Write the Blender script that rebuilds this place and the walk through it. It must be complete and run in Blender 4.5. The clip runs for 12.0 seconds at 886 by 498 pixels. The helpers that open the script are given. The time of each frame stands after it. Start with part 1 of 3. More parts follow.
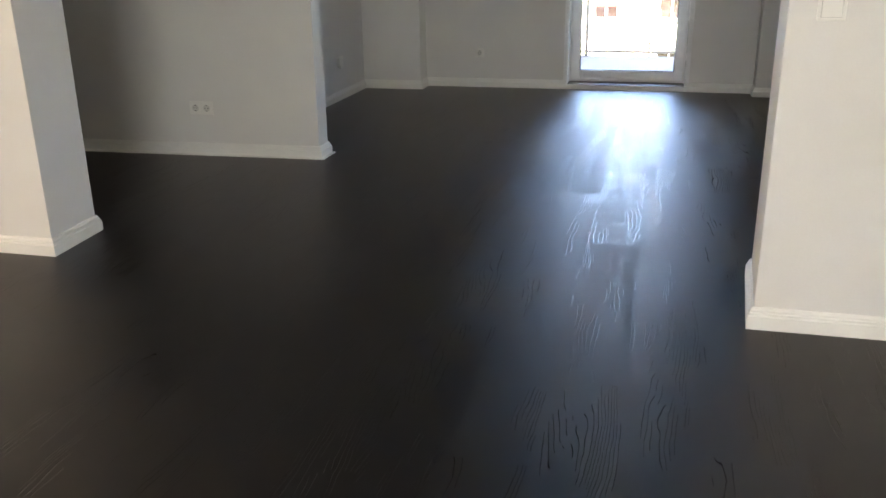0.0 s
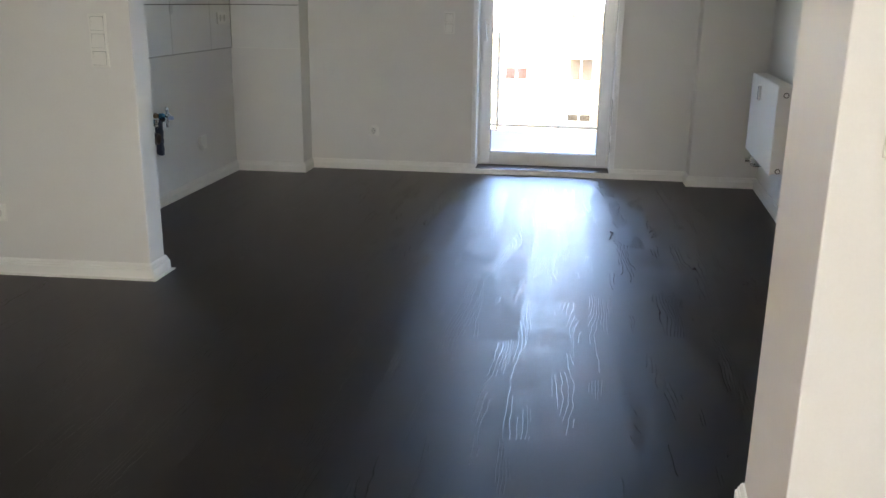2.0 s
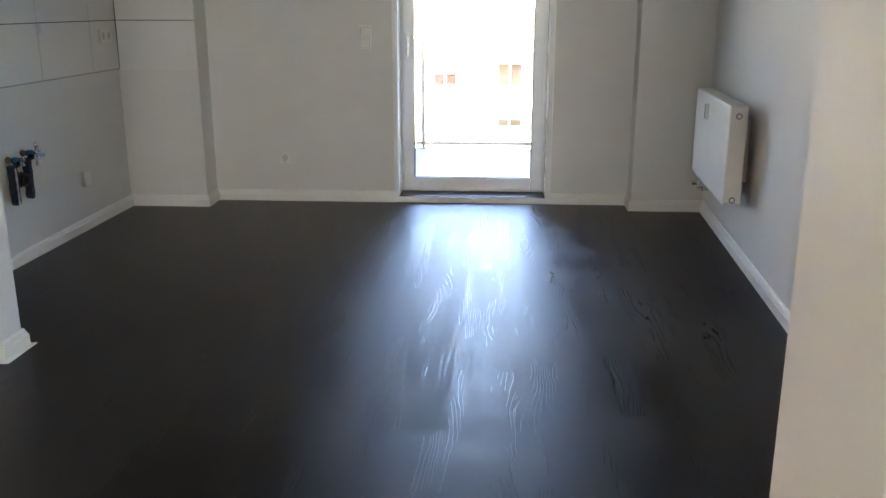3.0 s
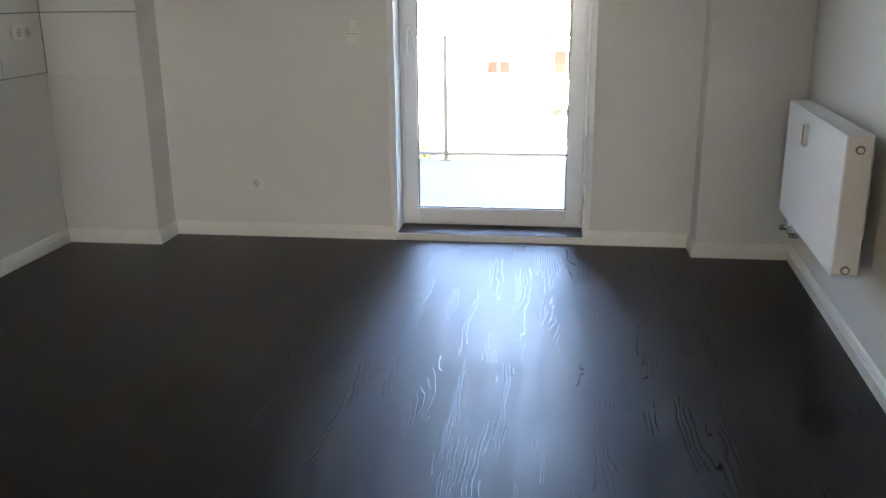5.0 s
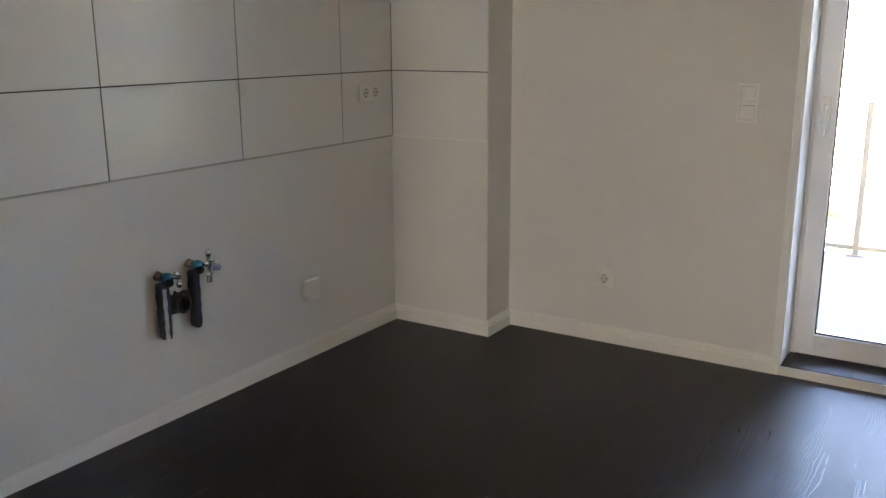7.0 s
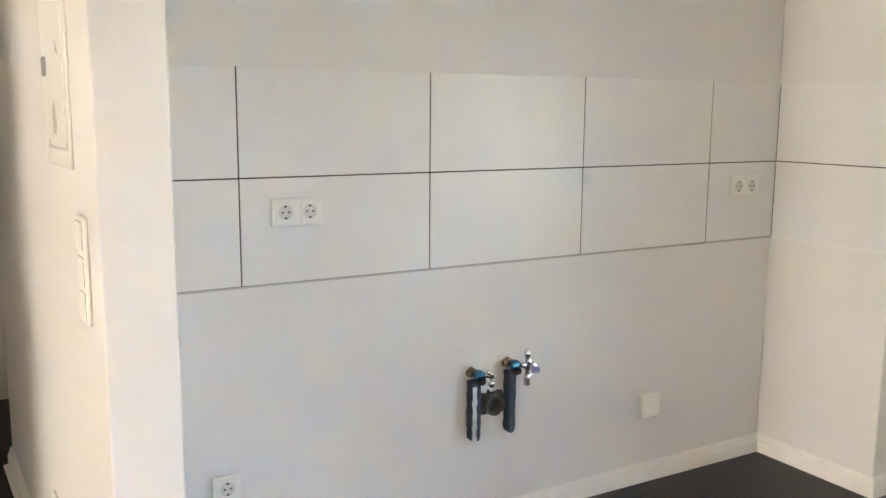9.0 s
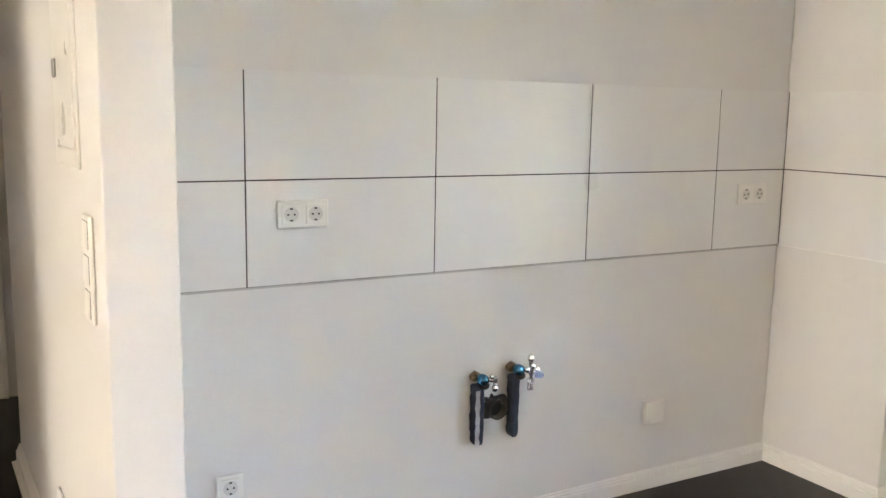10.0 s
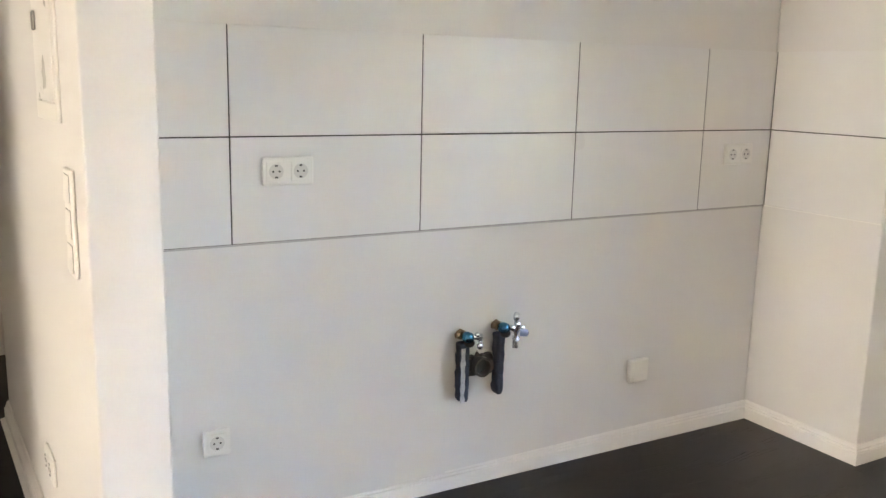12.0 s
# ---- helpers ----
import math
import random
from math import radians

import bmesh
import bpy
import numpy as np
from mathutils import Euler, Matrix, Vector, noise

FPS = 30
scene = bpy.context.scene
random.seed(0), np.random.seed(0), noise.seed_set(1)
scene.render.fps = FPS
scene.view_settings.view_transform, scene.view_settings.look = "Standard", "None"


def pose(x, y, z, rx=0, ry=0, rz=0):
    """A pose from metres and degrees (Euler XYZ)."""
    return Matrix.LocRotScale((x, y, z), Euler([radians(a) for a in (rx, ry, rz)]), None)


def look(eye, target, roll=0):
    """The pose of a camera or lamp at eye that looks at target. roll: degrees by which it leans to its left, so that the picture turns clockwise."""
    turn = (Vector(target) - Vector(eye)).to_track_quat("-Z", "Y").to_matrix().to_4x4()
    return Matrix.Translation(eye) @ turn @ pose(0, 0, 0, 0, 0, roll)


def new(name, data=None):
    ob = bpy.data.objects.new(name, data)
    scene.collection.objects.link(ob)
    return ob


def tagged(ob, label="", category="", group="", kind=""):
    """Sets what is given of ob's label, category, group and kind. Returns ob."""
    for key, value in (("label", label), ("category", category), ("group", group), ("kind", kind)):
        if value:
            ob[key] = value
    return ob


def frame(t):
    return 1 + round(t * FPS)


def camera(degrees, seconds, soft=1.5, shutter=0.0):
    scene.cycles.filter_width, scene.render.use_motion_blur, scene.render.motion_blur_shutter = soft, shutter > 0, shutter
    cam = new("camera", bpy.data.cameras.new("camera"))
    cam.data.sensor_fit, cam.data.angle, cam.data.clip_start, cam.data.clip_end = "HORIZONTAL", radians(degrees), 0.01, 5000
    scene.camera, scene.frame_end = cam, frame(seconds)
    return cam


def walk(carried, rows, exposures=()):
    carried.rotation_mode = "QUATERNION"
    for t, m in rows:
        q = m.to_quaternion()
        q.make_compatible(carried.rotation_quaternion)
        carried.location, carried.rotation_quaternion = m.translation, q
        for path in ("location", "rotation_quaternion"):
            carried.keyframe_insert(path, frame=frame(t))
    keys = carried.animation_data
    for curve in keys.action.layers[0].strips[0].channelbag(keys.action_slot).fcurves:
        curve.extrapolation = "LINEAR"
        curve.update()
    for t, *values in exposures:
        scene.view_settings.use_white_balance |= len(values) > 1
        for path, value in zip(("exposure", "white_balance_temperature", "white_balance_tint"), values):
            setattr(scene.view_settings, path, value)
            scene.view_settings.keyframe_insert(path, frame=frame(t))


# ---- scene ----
cam = camera(54.0, 12.0)
PATH = [
    (0, (2.575, -7.512, 1.24), (2.119, -5.683, 0.573), -0.8),
    (0.5, (2.554, -7.219, 1.284), (2.255, -5.332, 0.693), -0.4),
    (1, (2.585, -6.939, 1.259), (2.234, -5.085, 0.595), -0.3),
    (1.5, (2.503, -6.607, 1.261), (2.199, -4.728, 0.646), 0.1),
    (2, (2.473, -6.26, 1.257), (2.203, -4.355, 0.708), 0.7),
    (2.5, (2.512, -5.965, 1.282), (2.193, -4.082, 0.688), 1.7),
    (2.7, (2.489, -5.844, 1.288), (2.229, -3.941, 0.727), 1.0),
    (3, (2.468, -5.62, 1.304), (2.345, -3.697, 0.765), 0.0),
    (4.8, (2.668, -4.367, 1.286), (2.523, -2.447, 0.746), -1.0),
    (5, (2.641, -4.292, 1.3), (2.388, -2.392, 0.732), -0.5),
    (5.5, (2.526, -4.053, 1.296), (2.115, -2.181, 0.726), 0.2),
    (6, (2.511, -3.753, 1.309), (2.18, -1.876, 0.704), -0.6),
    (6.5, (2.497, -3.566, 1.321), (1.817, -1.752, 0.822), 0.3),
    (7, (2.434, -3.377, 1.366), (1.389, -1.738, 0.892), -0.3),
    (7.5, (2.28, -3.179, 1.383), (0.985, -1.722, 0.936), -0.3),
    (9.5, (2.363, -2.897, 1.404), (0.63, -1.943, 1.108), 0.5),
    (10, (2.369, -2.895, 1.402), (0.648, -1.923, 1.1), 1.0),
    (10.5, (2.373, -2.884, 1.402), (0.658, -1.904, 1.087), 0.5),
    (11, (2.37, -2.883, 1.401), (0.668, -1.881, 1.085), 1.3),
    (11.5, (2.376, -2.882, 1.409), (0.658, -1.908, 1.09), 1.4),
    (12, (2.383, -2.884, 1.386), (0.685, -1.899, 1.002), 1.3),
]
walk(cam, [(t, look(eye, target, roll)) for t, eye, target, roll in PATH],
     [(0, 4.85, 6450, 12), (1.0, 4.8, 6450, 12), (2.0, 5.12, 6400, 12), (3.0, 5.2, 6450, 12), (5.5, 5.15, 6550, 12), (6.5, 5.2, 6800, 14), (7.0, 5.22, 7150, 16), (7.5, 6.33, 7300, 18), (9.3, 6.6, 7250, 18), (12, 6.6, 7250, 18)])

# ---- world, sun, exposure ----
SUN_EL, SUN_AZ = 48.0, 205.0
world = bpy.data.worlds.new("sky")
scene.world = world
world.use_nodes = True
wn = world.node_tree.nodes
sky = wn.new("ShaderNodeTexSky")
sky.sky_type = "NISHITA"
sky.sun_disc = False
sky.sun_elevation = radians(SUN_EL)
sky.sun_rotation = radians(SUN_AZ)
sky.dust_density, sky.air_density, sky.ozone_density = 2.6, 1.0, 0.7
wn["Background"].inputs[1].default_value = 0.125
world.node_tree.links.new(sky.outputs[0], wn["Background"].inputs[0])

sun_data = bpy.data.lights.new("sun", "SUN")
sun_data.energy, sun_data.angle, sun_data.color = 5.0, radians(0.5), (1.0, 0.90, 0.74)
sun = new("sun", sun_data)
az = radians(SUN_AZ)
sun_way = Vector((math.sin(az) * math.cos(radians(SUN_EL)), math.cos(az) * math.cos(radians(SUN_EL)), math.sin(radians(SUN_EL))))
sun.matrix_world = look(sun_way * 60, (0, 0, 0))

WALL_R_X = 3.812
# sky light through the rear window of the hall
back_data = bpy.data.lights.new("hall_area_light", "AREA")
back_data.shape, back_data.size, back_data.size_y = "RECTANGLE", 1.5, 1.3
back_data.energy, back_data.color = 2.6, (1.0, 0.965, 0.89)
back_light = new("hall_area_light", back_data)
back_light.matrix_world = look((2.35, -9.56, 1.55), (2.35, -5.0, 1.2))

# warm lamp added in an unseen side window to light the wall end
side_data = bpy.data.lights.new("hall_area_light", "AREA")
side_data.shape, side_data.size, side_data.size_y = "RECTANGLE", 1.3, 1.3
side_data.energy, side_data.color = 1.6, (1.0, 0.74, 0.48)
side_light = new("hall_area_light", side_data)
side_light.matrix_world = look((-2.2, -6.7, 1.55), (2.9, -5.2, 1.2))


# ---- materials ----
def material(name, rough=0.5, metal=0.0, ior=1.5):
    m = bpy.data.materials.new(name)
    m.use_nodes = True
    t = m.node_tree
    b = t.nodes["Principled BSDF"]
    b.inputs["Roughness"].default_value = rough
    b.inputs["Metallic"].default_value = metal
    b.inputs["IOR"].default_value = ior
    return m, t, b


def noise_node(t, scale, detail=4.0, vec=None, rough=0.55, dist=0.0):
    n = t.nodes.new("ShaderNodeTexNoise")
    n.inputs["Scale"].default_value = scale
    n.inputs["Detail"].default_value = detail
    n.inputs["Roughness"].default_value = rough
    n.inputs["Distortion"].default_value = dist
    if vec is not None:
        t.links.new(vec, n.inputs["Vector"])
    return n


def ramp(t, source, stops):
    r = t.nodes.new("ShaderNodeValToRGB")
    while len(r.color_ramp.elements) < len(stops):
        r.color_ramp.elements.new(0.5)
    for e, (p, c) in zip(r.color_ramp.elements, stops):
        e.position = p
        e.color = (*c, 1) if len(c) == 3 else c
    t.links.new(source, r.inputs[0])
    return r


def bump(t, b, source, strength, distance):
    n = t.nodes.new("ShaderNodeBump")
    n.inputs["Strength"].default_value = strength
    n.inputs["Distance"].default_value = distance
    t.links.new(source, n.inputs["Height"])
    t.links.new(n.outputs[0], b.inputs["Normal"])
    return n


def coords(t, scale=(1, 1, 1)):
    g = t.nodes.new("ShaderNodeNewGeometry")
    m = t.nodes.new("ShaderNodeMapping")
    m.inputs["Scale"].default_value = scale
    t.links.new(g.outputs["Position"], m.inputs["Vector"])
    return m.outputs[0]


def surface(name, low, high, rough=0.5, grain=60.0, stain=1.5, depth=0.0004, strength=0.3, metal=0.0, rough_var=0.08):
    """Two scales of variation: broad stains and a fine grain that also gives relief."""
    m, t, b = material(name, rough, metal)
    v = coords(t)
    n1, n2 = noise_node(t, stain, 3, v), noise_node(t, grain, 5, v)
    mix = t.nodes.new("ShaderNodeMath")
    mix.operation = "MULTIPLY_ADD"
    mix.inputs[1].default_value = 0.35
    t.links.new(n2.outputs["Fac"], mix.inputs[0])
    sc = t.nodes.new("ShaderNodeMath")
    sc.operation = "MULTIPLY"
    sc.inputs[1].default_value = 0.65
    t.links.new(n1.outputs["Fac"], sc.inputs[0])
    t.links.new(sc.outputs[0], mix.inputs[2])
    r = ramp(t, mix.outputs[0], [(0.3, low), (0.7, high)])
    t.links.new(r.outputs[0], b.inputs["Base Color"])
    rr = ramp(t, n1.outputs["Fac"], [(0.3, (rough - rough_var,) * 3), (0.7, (rough + rough_var,) * 3)])
    t.links.new(rr.outputs[0], b.inputs["Roughness"])
    if strength:
        bump(t, b, n2.outputs["Fac"], strength, depth)
    return m


WALL = surface("wall_paint", (0.695, 0.682, 0.66), (0.745, 0.732, 0.71), 0.62, 140, 1.2, 0.0006, 0.22)
TRIM = surface("trim_paint", (0.78, 0.77, 0.74), (0.83, 0.82, 0.79), 0.35, 90, 4, 0.0004, 0.12)
CEIL = surface("ceiling_paint", (0.70, 0.69, 0.67), (0.75, 0.74, 0.72), 0.8, 120, 1)
TILE = surface("tile_glaze", (0.72, 0.715, 0.70), (0.755, 0.75, 0.735), 0.31, 12, 2, 0.0008, 0.06, 0, 0.04)
GROUT = surface("dark_grout", (0.035, 0.032, 0.03), (0.07, 0.065, 0.06), 0.9, 220, 6)
SEALANT = surface("grey_sealant", (0.42, 0.41, 0.39), (0.52, 0.51, 0.49), 0.6, 80, 6)
PVC = surface("white_pvc", (0.78, 0.78, 0.78), (0.82, 0.82, 0.82), 0.3, 40, 2, 0.0, 0.0)
PLASTIC = surface("white_plastic", (0.77, 0.76, 0.72), (0.81, 0.8, 0.765), 0.33, 60, 8, 0.0, 0.0)
# near black: the screed's own tone, and painted shade in socket holes and rocker gaps
SHADOWGAP = surface("dark_screed_and_gap_shade", (0.02, 0.02, 0.02), (0.04, 0.04, 0.04), 0.6)
GREY_PLASTIC = surface("grey_plastic", (0.2, 0.19, 0.18), (0.27, 0.26, 0.25), 0.5)
RUBBER = surface("black_seal", (0.015, 0.015, 0.016), (0.03, 0.03, 0.03), 0.6)
ENAMEL = surface("radiator_enamel", (0.80, 0.785, 0.755), (0.82, 0.805, 0.775), 0.45, 30, 3, 0.0, 0.0, 0.0, 0.02)
CHROME = surface("chrome", (0.62, 0.63, 0.65), (0.72, 0.73, 0.75), 0.16, 50, 10, 0.0002, 0.05, 1.0, 0.05)
BRASS = surface("brass", (0.2, 0.13, 0.08), (0.34, 0.24, 0.15), 0.38, 80, 12, 0.0003, 0.2, 1.0)
BLUE_CAP = surface("blue_metal_cap", (0.04, 0.20, 0.36), (0.08, 0.30, 0.48), 0.14, 60, 10, 0.0, 0.0, 0.85)
FOAM = surface("dark_foam", (0.022, 0.032, 0.055), (0.065, 0.085, 0.13), 0.75, 160, 20, 0.0015, 0.6)
FOIL = surface("torn_foil", (0.5, 0.5, 0.52), (0.8, 0.8, 0.82), 0.35, 120, 30, 0.003, 0.7)
DRAIN = surface("drain_plastic", (0.04, 0.036, 0.033), (0.075, 0.068, 0.062), 0.45, 90, 8)
STEEL = surface("painted_steel", (0.17, 0.15, 0.13), (0.22, 0.195, 0.175), 0.45, 60, 5)
CONCRETE = surface("balcony_concrete", (0.13, 0.125, 0.125), (0.17, 0.165, 0.163), 0.85, 40, 2, 0.001, 0.4)
PLASTER_W = surface("facade_cream", (0.68, 0.63, 0.52), (0.78, 0.73, 0.61), 0.9, 8, 0.3, 0.004, 0.4)
ROOF = surface("roof_tile", (0.22, 0.1, 0.06), (0.34, 0.16, 0.1), 0.85, 5, 0.5)
WOOD_OUT = surface("brown_wood", (0.022, 0.012, 0.006), (0.04, 0.022, 0.011), 0.7, 20, 1)
# brownish far pane, its colour lightened to offset the shade under the loggias
WARM_PANE = surface("loggia_pane_lightened", (0.035, 0.022, 0.014), (0.09, 0.065, 0.045), 0.4, 3, 1.5)
DARK_GLASS = surface("far_pane", (0.008, 0.006, 0.006), (0.03, 0.018, 0.014), 0.12, 3, 0.4, 0.001, 0.1)
for m in (WARM_PANE, DARK_GLASS):
    m.node_tree.nodes["Principled BSDF"].inputs["Specular IOR Level"].default_value = 0.12
AWNING = surface("red_fabric", (0.05, 0.014, 0.01), (0.08, 0.022, 0.016), 0.9, 20, 2)
GRASS = surface("grass", (0.06, 0.072, 0.03), (0.1, 0.11, 0.05), 0.95, 6, 0.25, 0.02, 0.6)
LEAF = surface("leaves", (0.03, 0.055, 0.01), (0.06, 0.09, 0.018), 0.6, 20, 2)
BARK = surface("bark", (0.09, 0.065, 0.045), (0.17, 0.13, 0.1), 0.9, 30, 3, 0.01, 0.6)
PAVING = surface("grey_paving", (0.25, 0.24, 0.23), (0.36, 0.35, 0.33), 0.9, 20, 0.8)


def glass_material():
    m, t, b = material("clear_glass", 0.0)
    b.inputs["Transmission Weight"].default_value = 1.0
    b.inputs["Base Color"].default_value = (0.97, 0.985, 0.98, 1)
    b.inputs["IOR"].default_value = 1.45
    return m


GLASS = glass_material()


FIELD_ROUGH, RING_ROUGH, GLOSS_BASE, GLOSS_RISE = 0.45, 0.26, 0.037, 0.75


def floor_material():
    """Almost black stained boards, satin lacquer, embossed growth rings that run along y."""
    m, t, b = material("dark_board", 0.3)
    g = t.nodes.new("ShaderNodeNewGeometry")
    oi = t.nodes.new("ShaderNodeObjectInfo")
    rnd = t.nodes.new("ShaderNodeMath")
    rnd.operation = "MULTIPLY"
    rnd.inputs[1].default_value = 37.0
    t.links.new(oi.outputs["Random"], rnd.inputs[0])
    off = t.nodes.new("ShaderNodeCombineXYZ")
    t.links.new(rnd.outputs[0], off.inputs[0])
    t.links.new(rnd.outputs[0], off.inputs[1])
    t.links.new(rnd.outputs[0], off.inputs[2])
    add = t.nodes.new("ShaderNodeVectorMath")
    t.links.new(g.outputs["Position"], add.inputs[0])
    t.links.new(off.outputs[0], add.inputs[1])
    # growth rings: lines along the board, bent by two noises into long loops
    def stretched(along):
        mp = t.nodes.new("ShaderNodeMapping")
        mp.inputs["Scale"].default_value = (1.0, along, 1.0)
        t.links.new(add.outputs[0], mp.inputs["Vector"])
        return mp.outputs[0]

    def times_plus(source, factor, plus=None):
        n = t.nodes.new("ShaderNodeMath")
        n.operation = "MULTIPLY_ADD"
        n.inputs[1].default_value = factor
        n.inputs[2].default_value = 0.0
        t.links.new(source, n.inputs[0])
        if plus is not None:
            t.links.new(plus, n.inputs[2])
        return n.outputs[0]

    xyz = t.nodes.new("ShaderNodeSeparateXYZ")
    t.links.new(add.outputs[0], xyz.inputs[0])
    sway, wobble = noise_node(t, 7.0, 0.0, stretched(0.2), 0.3), noise_node(t, 30.0, 1.0, stretched(0.25), 0.4)
    phase = times_plus(xyz.outputs[0], 78.0)
    phase = times_plus(sway.outputs["Fac"], 10.0, phase)
    phase = times_plus(wobble.outputs["Fac"], 1.5, phase)
    fr = t.nodes.new("ShaderNodeMath")
    fr.operation = "FRACT"
    t.links.new(phase, fr.inputs[0])
    rings = ramp(t, fr.outputs[0], [(0.0, (0, 0, 0)), (0.07, (0.03, 0.03, 0.03)), (0.18, (1, 1, 1)), (0.92, (1, 1, 1)), (1.0, (0, 0, 0))])
    # rings keep to narrow strips and thin out along them
    mp3 = t.nodes.new("ShaderNodeMapping")
    mp3.inputs["Scale"].default_value = (1.0, 0.12, 1.0)
    t.links.new(add.outputs[0], mp3.inputs["Vector"])
    fade = noise_node(t, 11.0, 2.5, mp3.outputs[0])
    fr2 = ramp(t, fade.outputs["Fac"], [(0.46, (1, 1, 1)), (0.57, (0, 0, 0))])
    mx = t.nodes.new("ShaderNodeMath")
    mx.operation = "MAXIMUM"
    t.links.new(rings.outputs[0], mx.inputs[0])
    t.links.new(fr2.outputs[0], mx.inputs[1])
    # fine pores along the board
    mp2 = t.nodes.new("ShaderNodeMapping")
    mp2.inputs["Scale"].default_value = (1.0, 0.03, 1.0)
    t.links.new(add.outputs[0], mp2.inputs["Vector"])
    pores = noise_node(t, 260, 3, mp2.outputs[0])
    hsum = t.nodes.new("ShaderNodeMath")
    hsum.operation = "MULTIPLY_ADD"
    hsum.inputs[1].default_value = 0.05
    t.links.new(pores.outputs["Fac"], hsum.inputs[0])
    t.links.new(mx.outputs[0], hsum.inputs[2])
    nrm = bump(t, b, hsum.outputs[0], 0.05, 0.0003)
    col = ramp(t, mx.outputs[0], [(0.0, (0.0012, 0.0011, 0.0010)), (1.0, (0.0024, 0.0020, 0.0018))])
    tone = t.nodes.new("ShaderNodeMix")
    tone.data_type = "RGBA"
    tone.blend_type = "MULTIPLY"
    tone.inputs[0].default_value = 1.0
    pr = ramp(t, oi.outputs["Random"], [(0.0, (0.75, 0.75, 0.75)), (1.0, (1.25, 1.2, 1.15))])
    t.links.new(col.outputs[0], tone.inputs["A"])
    t.links.new(pr.outputs[0], tone.inputs["B"])
    # wiped streaks in the finish, across and along, and a sheen of its own for each plank
    s1 = noise_node(t, 2.0, 4, coords(t, (0.4, 3.0, 1)), 0.6, 0.4)
    s2 = noise_node(t, 5.0, 4, coords(t, (2.0, 0.35, 1)), 0.6, 0.3)
    avg = t.nodes.new("ShaderNodeMath")
    t.links.new(s1.outputs["Fac"], avg.inputs[0])
    t.links.new(s2.outputs["Fac"], avg.inputs[1])
    half = t.nodes.new("ShaderNodeMath")
    half.operation = "MULTIPLY"
    half.inputs[1].default_value = 0.5
    t.links.new(avg.outputs[0], half.inputs[0])
    rr = ramp(t, half.outputs[0], [(0.36, (FIELD_ROUGH - 0.07,) * 3), (0.64, (FIELD_ROUGH + 0.06,) * 3)])
    own = t.nodes.new("ShaderNodeMath")
    own.operation = "MULTIPLY_ADD"
    own.inputs[1].default_value = 0.10
    t.links.new(oi.outputs["Random"], own.inputs[0])
    t.links.new(rr.outputs[0], own.inputs[2])
    fine = t.nodes.new("ShaderNodeMath")
    fine.operation = "MULTIPLY_ADD"
    fine.inputs[1].default_value = 0.16
    t.links.new(pores.outputs["Fac"], fine.inputs[0])
    t.links.new(own.outputs[0], fine.inputs[2])
    level = t.nodes.new("ShaderNodeMath")
    level.operation = "SUBTRACT"
    level.inputs[1].default_value = 0.08
    t.links.new(fine.outputs[0], level.inputs[0])
    blend = t.nodes.new("ShaderNodeMix")
    blend.inputs["A"].default_value = RING_ROUGH
    t.links.new(mx.outputs[0], blend.inputs["Factor"])
    t.links.new(level.outputs[0], blend.inputs["B"])
    # matt dark body under a weak satin finish
    body = t.nodes.new("ShaderNodeBsdfDiffuse")
    scuff = noise_node(t, 6.0, 6, coords(t, (1.0, 0.7, 1)), 0.7)
    marks = ramp(t, scuff.outputs["Fac"], [(0.66, (0, 0, 0)), (0.76, (0.012, 0.011, 0.010))])
    dusty = t.nodes.new("ShaderNodeMix")
    dusty.data_type = "RGBA"
    dusty.blend_type = "ADD"
    dusty.inputs[0].default_value = 1.0
    t.links.new(tone.outputs["Result"], dusty.inputs["A"])
    t.links.new(marks.outputs[0], dusty.inputs["B"])
    t.links.new(dusty.outputs["Result"], body.inputs["Color"])
    gloss = t.nodes.new("ShaderNodeBsdfAnisotropic")
    gloss.distribution = "BECKMANN"
    gloss.inputs["Color"].default_value = (1.0, 0.97, 0.985, 1)
    t.links.new(blend.outputs["Result"], gloss.inputs["Roughness"])
    t.links.new(nrm.outputs[0], body.inputs["Normal"])
    t.links.new(nrm.outputs[0], gloss.inputs["Normal"])
    fres = t.nodes.new("ShaderNodeFresnel")
    fres.inputs["IOR"].default_value = 1.3
    amount = t.nodes.new("ShaderNodeMath")
    amount.operation = "MULTIPLY_ADD"
    amount.inputs[1].default_value = GLOSS_RISE
    amount.inputs[2].default_value = GLOSS_BASE
    t.links.new(fres.outputs[0], amount.inputs[0])
    both = t.nodes.new("ShaderNodeMixShader")
    t.links.new(amount.outputs[0], both.inputs[0])
    t.links.new(body.outputs[0], both.inputs[1])
    t.links.new(gloss.outputs[0], both.inputs[2])
    t.links.new(both.outputs[0], t.nodes["Material Output"].inputs["Surface"])
    t.nodes.remove(b)
    return m


BOARD = floor_material()


# ---- building helpers ----
def mesh_of(bm, name, mat, smooth=False):
    me = bpy.data.meshes.new(name)
    bmesh.ops.recalc_face_normals(bm, faces=bm.faces)
    bm.to_mesh(me)
    bm.free()
    me.materials.append(mat)
    if smooth:
        for p in me.polygons:
            p.use_smooth = True
    return me


def part(name, bm, mat, parent=None, label="", smooth=False):
    ob = new(name, mesh_of(bm, name, mat, smooth))
    if parent is not None:
        ob.parent = parent
    if label:
        ob["label"] = label
    return ob


def structure(name, bm, mat, label, category):
    return tagged(part(name, bm, mat), label, category, kind="structure")


def empty(name, m, label, category, group="", kind=""):
    ob = new(name)
    ob.matrix_world = m
    return tagged(ob, label, category, group, kind)


